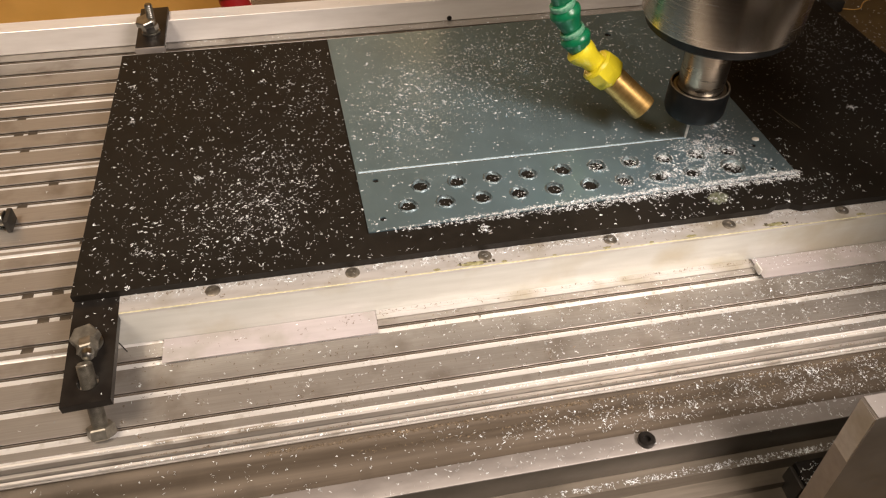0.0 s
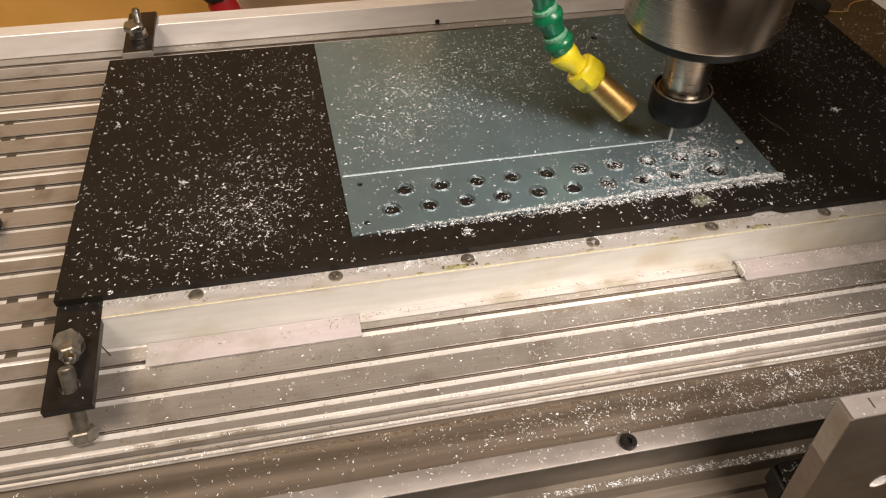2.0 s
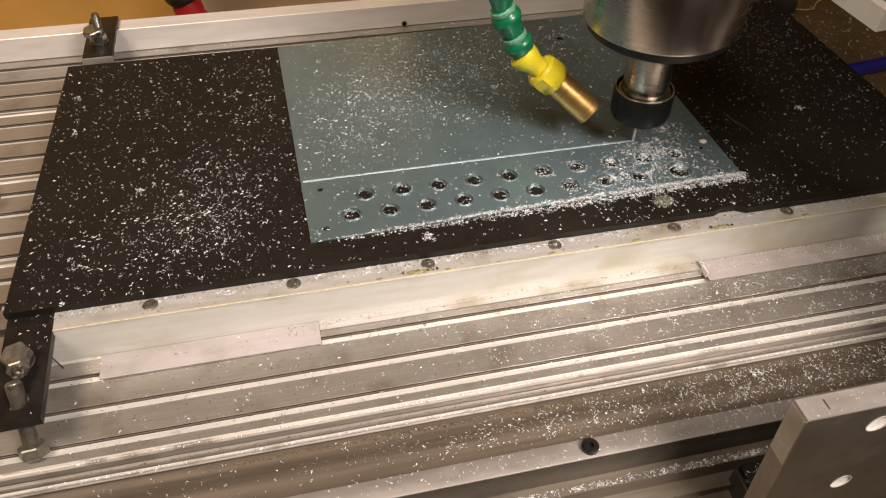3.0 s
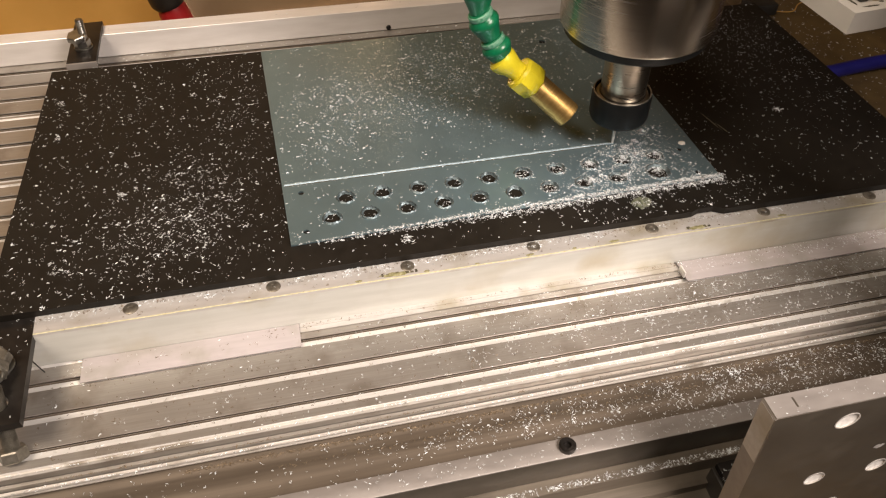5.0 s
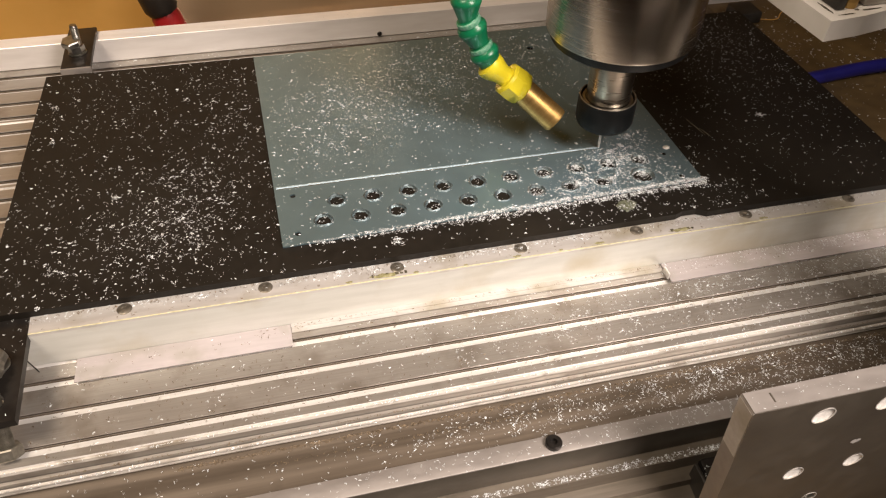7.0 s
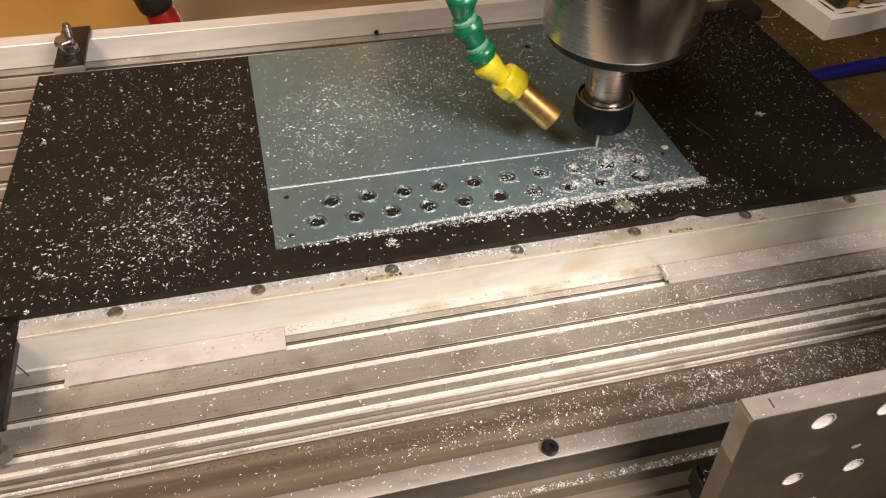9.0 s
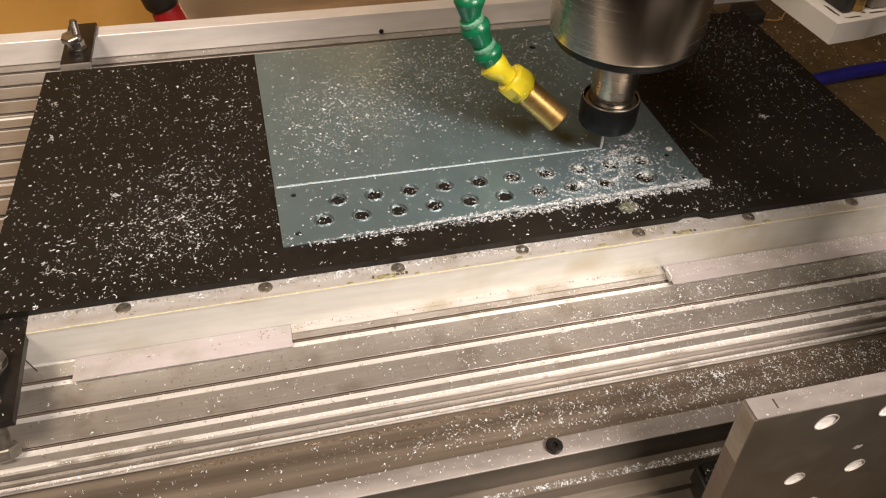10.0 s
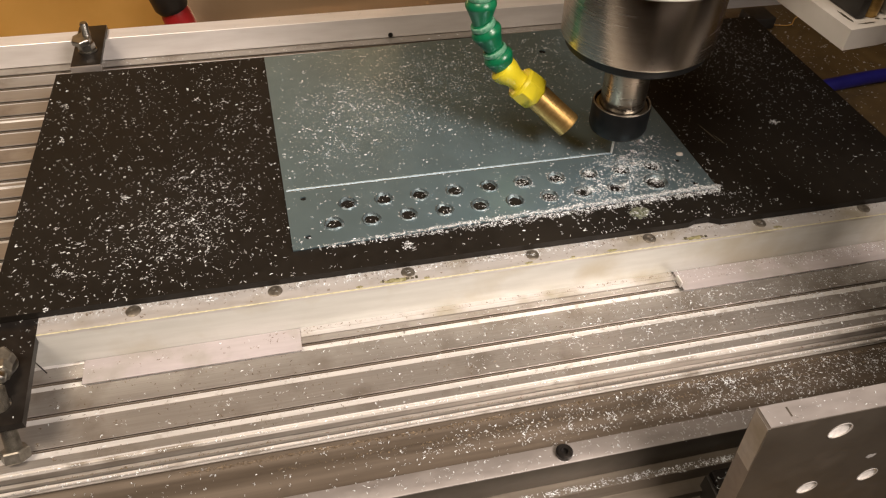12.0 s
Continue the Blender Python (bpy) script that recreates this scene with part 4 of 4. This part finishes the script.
swarf("fibreboard_swarf", "metal swarf scattered over the brown board", scatter(
    900, 0.378, 0.56, 0.02, 0.243, lambda x, y: bumps(x, y, 0.2, [(0.41, 0.17, 0.05, 0.05, 0.4)]), flat(-0.0189), 15), (0.0006, 0.0018))
r = random.Random(33)
swarf("blob_swarf", "fine swarf stuck to the coolant blob", [(0.1874 + r.gauss(0, 0.0035), -0.0062 + r.gauss(0, 0.0024), 0.0016 * r.random()) for i in range(170)], (0.0004, 0.0011))
swarf("fine_swarf", "fine metal dust over the black board", scatter(
    1500, BX0, 0.0, BY0, BY1, lambda x, y: bumps(x, y, 0.25, [(-0.060, 0.030, 0.04, 0.045, 0.7), (-0.02, 0.12, 0.02, 0.06, 0.3)]), flat(-0.001), 17, lambda x, y: not in_sheet(x, y)) + scatter(
    900, 0.2, BX1, BY0 + 0.002, BY1, lambda x, y: bumps(x, y, 0.25, [(0.32, 0.15, 0.05, 0.05, 0.5)]), flat(-0.001), 18, lambda x, y: not in_sheet(x, y)) + scatter(
    1300, 0.0, 0.245, 0.0, 0.196, lambda x, y: bumps(x, y, 0.2, [(0.09, 0.13, 0.06, 0.04, 0.6)]), flat(0.0), 19, lambda x, y: in_sheet(x, y) and not in_hole(x, y)), (0.0003, 0.0009))

r = random.Random(90)
clumps = []
for cx, cy, cz, rad, n in ((0.309, 0.060, -0.001, 0.0022, 34), (-0.129, 0.156, -0.001, 0.0026, 26), (-0.086, 0.058, -0.001, 0.0022, 24), (-0.050, 0.150, -0.001, 0.0020, 14), (-0.126, 0.118, -0.001, 0.0022, 16),
                           (-0.112, 0.006, -0.001, 0.0024, 18), (0.208, -0.095, -0.043, 0.0050, 40), (0.195, -0.096, -0.043, 0.0035, 14), (0.058, -0.0070, -0.001, 0.0024, 40), (0.0560, 0.084, 0.0, 0.0016, 12)):
    for i in range(n):
        clumps.append((cx + r.gauss(0, rad * 0.6), cy + r.gauss(0, rad * 0.6), cz + 0.0012 * r.random()))
swarf("clump_swarf", "small tangled clumps of bright metal swarf", clumps, (0.0006, 0.0018))
drop = bmesh.new()
bmesh.ops.create_uvsphere(drop, u_segments=20, v_segments=10, radius=1.0)
for v in drop.verts:
    v.co = Vector((v.co.x * 0.0022, v.co.y * 0.0018, max(v.co.z, 0.0) * 0.0009)) * (1 + 0.2 * noise.noise(v.co * 2.0))
tagged(part("coolant_drop", drop, WHITE, None, "", pose(0.2330, 0.0390, 0.0001)), "small pale drop of coolant on the steel sheet", "coolant drop")
for sx, sy, rx, ry, turn in ((0.262, 0.058, 0.0120, 0.0005, -78), (0.2655, 0.050, 0.0060, 0.0004, -74)):
    part("rub_mark", stain_patch(rx, ry, int(sx * 1e4)), GRIME, board, "grey rubbed scratch", pose(sx, sy, -0.00096, 0, 0, turn), smooth=False)
swarf("bearing_swarf", "bright swarf caught on the bearing block", [(0.1885 + DX + 0.012 * r.random(), -0.1395 + r.gauss(0, 0.0030), -0.0578) for i in range(60)], (0.0006, 0.0016))

r = random.Random(140)
lip = []
for i in range(520):
    x = -0.13 + 0.50 * r.random()
    lip.append((x, -0.0876 - 0.0004 * r.random(), -0.0374))
for i in range(420):
    x = -0.13 + 0.50 * r.random()
    lip.append((x, -0.0849 - 0.0006 * r.random(), TABLE_Z - 0.0001))
swarf("lip_swarf", "bright chips caught along the worn table edge", lip, (0.0004, 0.0013))
tagged(part("bristle", tube([(-0.1205, -0.0330, TABLE_Z + 0.0006), (-0.1220, -0.0325, TABLE_Z + 0.0050), (-0.1240, -0.0315, TABLE_Z + 0.0100)], 0.0003, 6), BLACK_STEEL), "short dark bristle standing beside the strap clamp", "bristle")
for sx, sy, rx, ry in ((0.012, 0.0042, 0.0050, 0.0007), (0.028, 0.0060, 0.0060, 0.0008), (0.006, 0.012, 0.0010, 0.0060), (0.050, 0.0120, 0.0060, 0.0010), (0.020, 0.0072, 0.0016, 0.0010)):
    part("oil_smudge", stain_patch(rx, ry, int(sx * 1e4)), GRIME, tray, "dark oily smudge", pose(sx, sy, 0.0106), smooth=False)

r = random.Random(51)
grit = []
for i in range(2400):
    x = -0.06 + 0.40 * r.random()
    grit.append((x, -0.0893 - abs(r.gauss(0, 0.0007)), -0.0430))
for i in range(700):
    x = -0.02 + 0.40 * r.random()
    grit.append((x, -0.0960 - abs(r.gauss(0, 0.0009)), -0.0430))
for i in range(170):
    x = 0.205 * r.random()
    grit.append((x, -0.0300 - abs(r.gauss(0, 0.0012)), TABLE_Z + 0.0012))
for i in range(420):
    x = -0.12 + 0.45 * r.random()
    grit.append((x, -0.0186 - abs(r.gauss(0, 0.0009)), -0.0051))
for i in range(500):
    x = -0.12 + 0.42 * r.random()
    grit.append((x, -0.0862 - 0.0004 * r.random(), -0.0351))
for i in range(1500):
    x, y = -0.12 + 0.50 * r.random(), -0.0835 + 0.054 * r.random()
    grit.append((x, y, table_top_z(x, y)))
for i in range(260):
    grit.append((-0.12 + 0.45 * r.random(), -0.0278 + 0.0098 * r.random(), -0.0051))
swarf("oily_grit", "brown oily grit gathered along grooves and edges", grit, (0.0004, 0.0012), mat=GRIT)
swarf("plate_swarf", "fine swarf caught on the gantry plate edge", scatter(
    70, 0.174 + DX, 0.316 + DX, -0.1572, -0.1492, lambda x, y: 0.8 if x < 0.22 + DX else 0.4, flat(0.0301), 61), (0.0003, 0.0009))
swarf("clamp_swarf", "a few metal chips on the strap clamps", scatter(
    40, -0.136, -0.120, -0.072, -0.006, lambda x, y: 0.7, flat(-0.0049), 62, lambda x, y: abs(y + 0.0475) > 0.009 and abs(y + 0.0645) > 0.006), (0.0005, 0.0012))
swarf("fence_swarf", "metal chips lying along the back fence", scatter(
    160, -0.13, 0.36, 0.259, 0.271, lambda x, y: 0.7, flat(-0.0093), 63) + scatter(
    260, -0.13, 0.36, 0.2500, 0.2575, lambda x, y: 0.7, flat(TABLE_Z), 64), (0.0005, 0.0013))
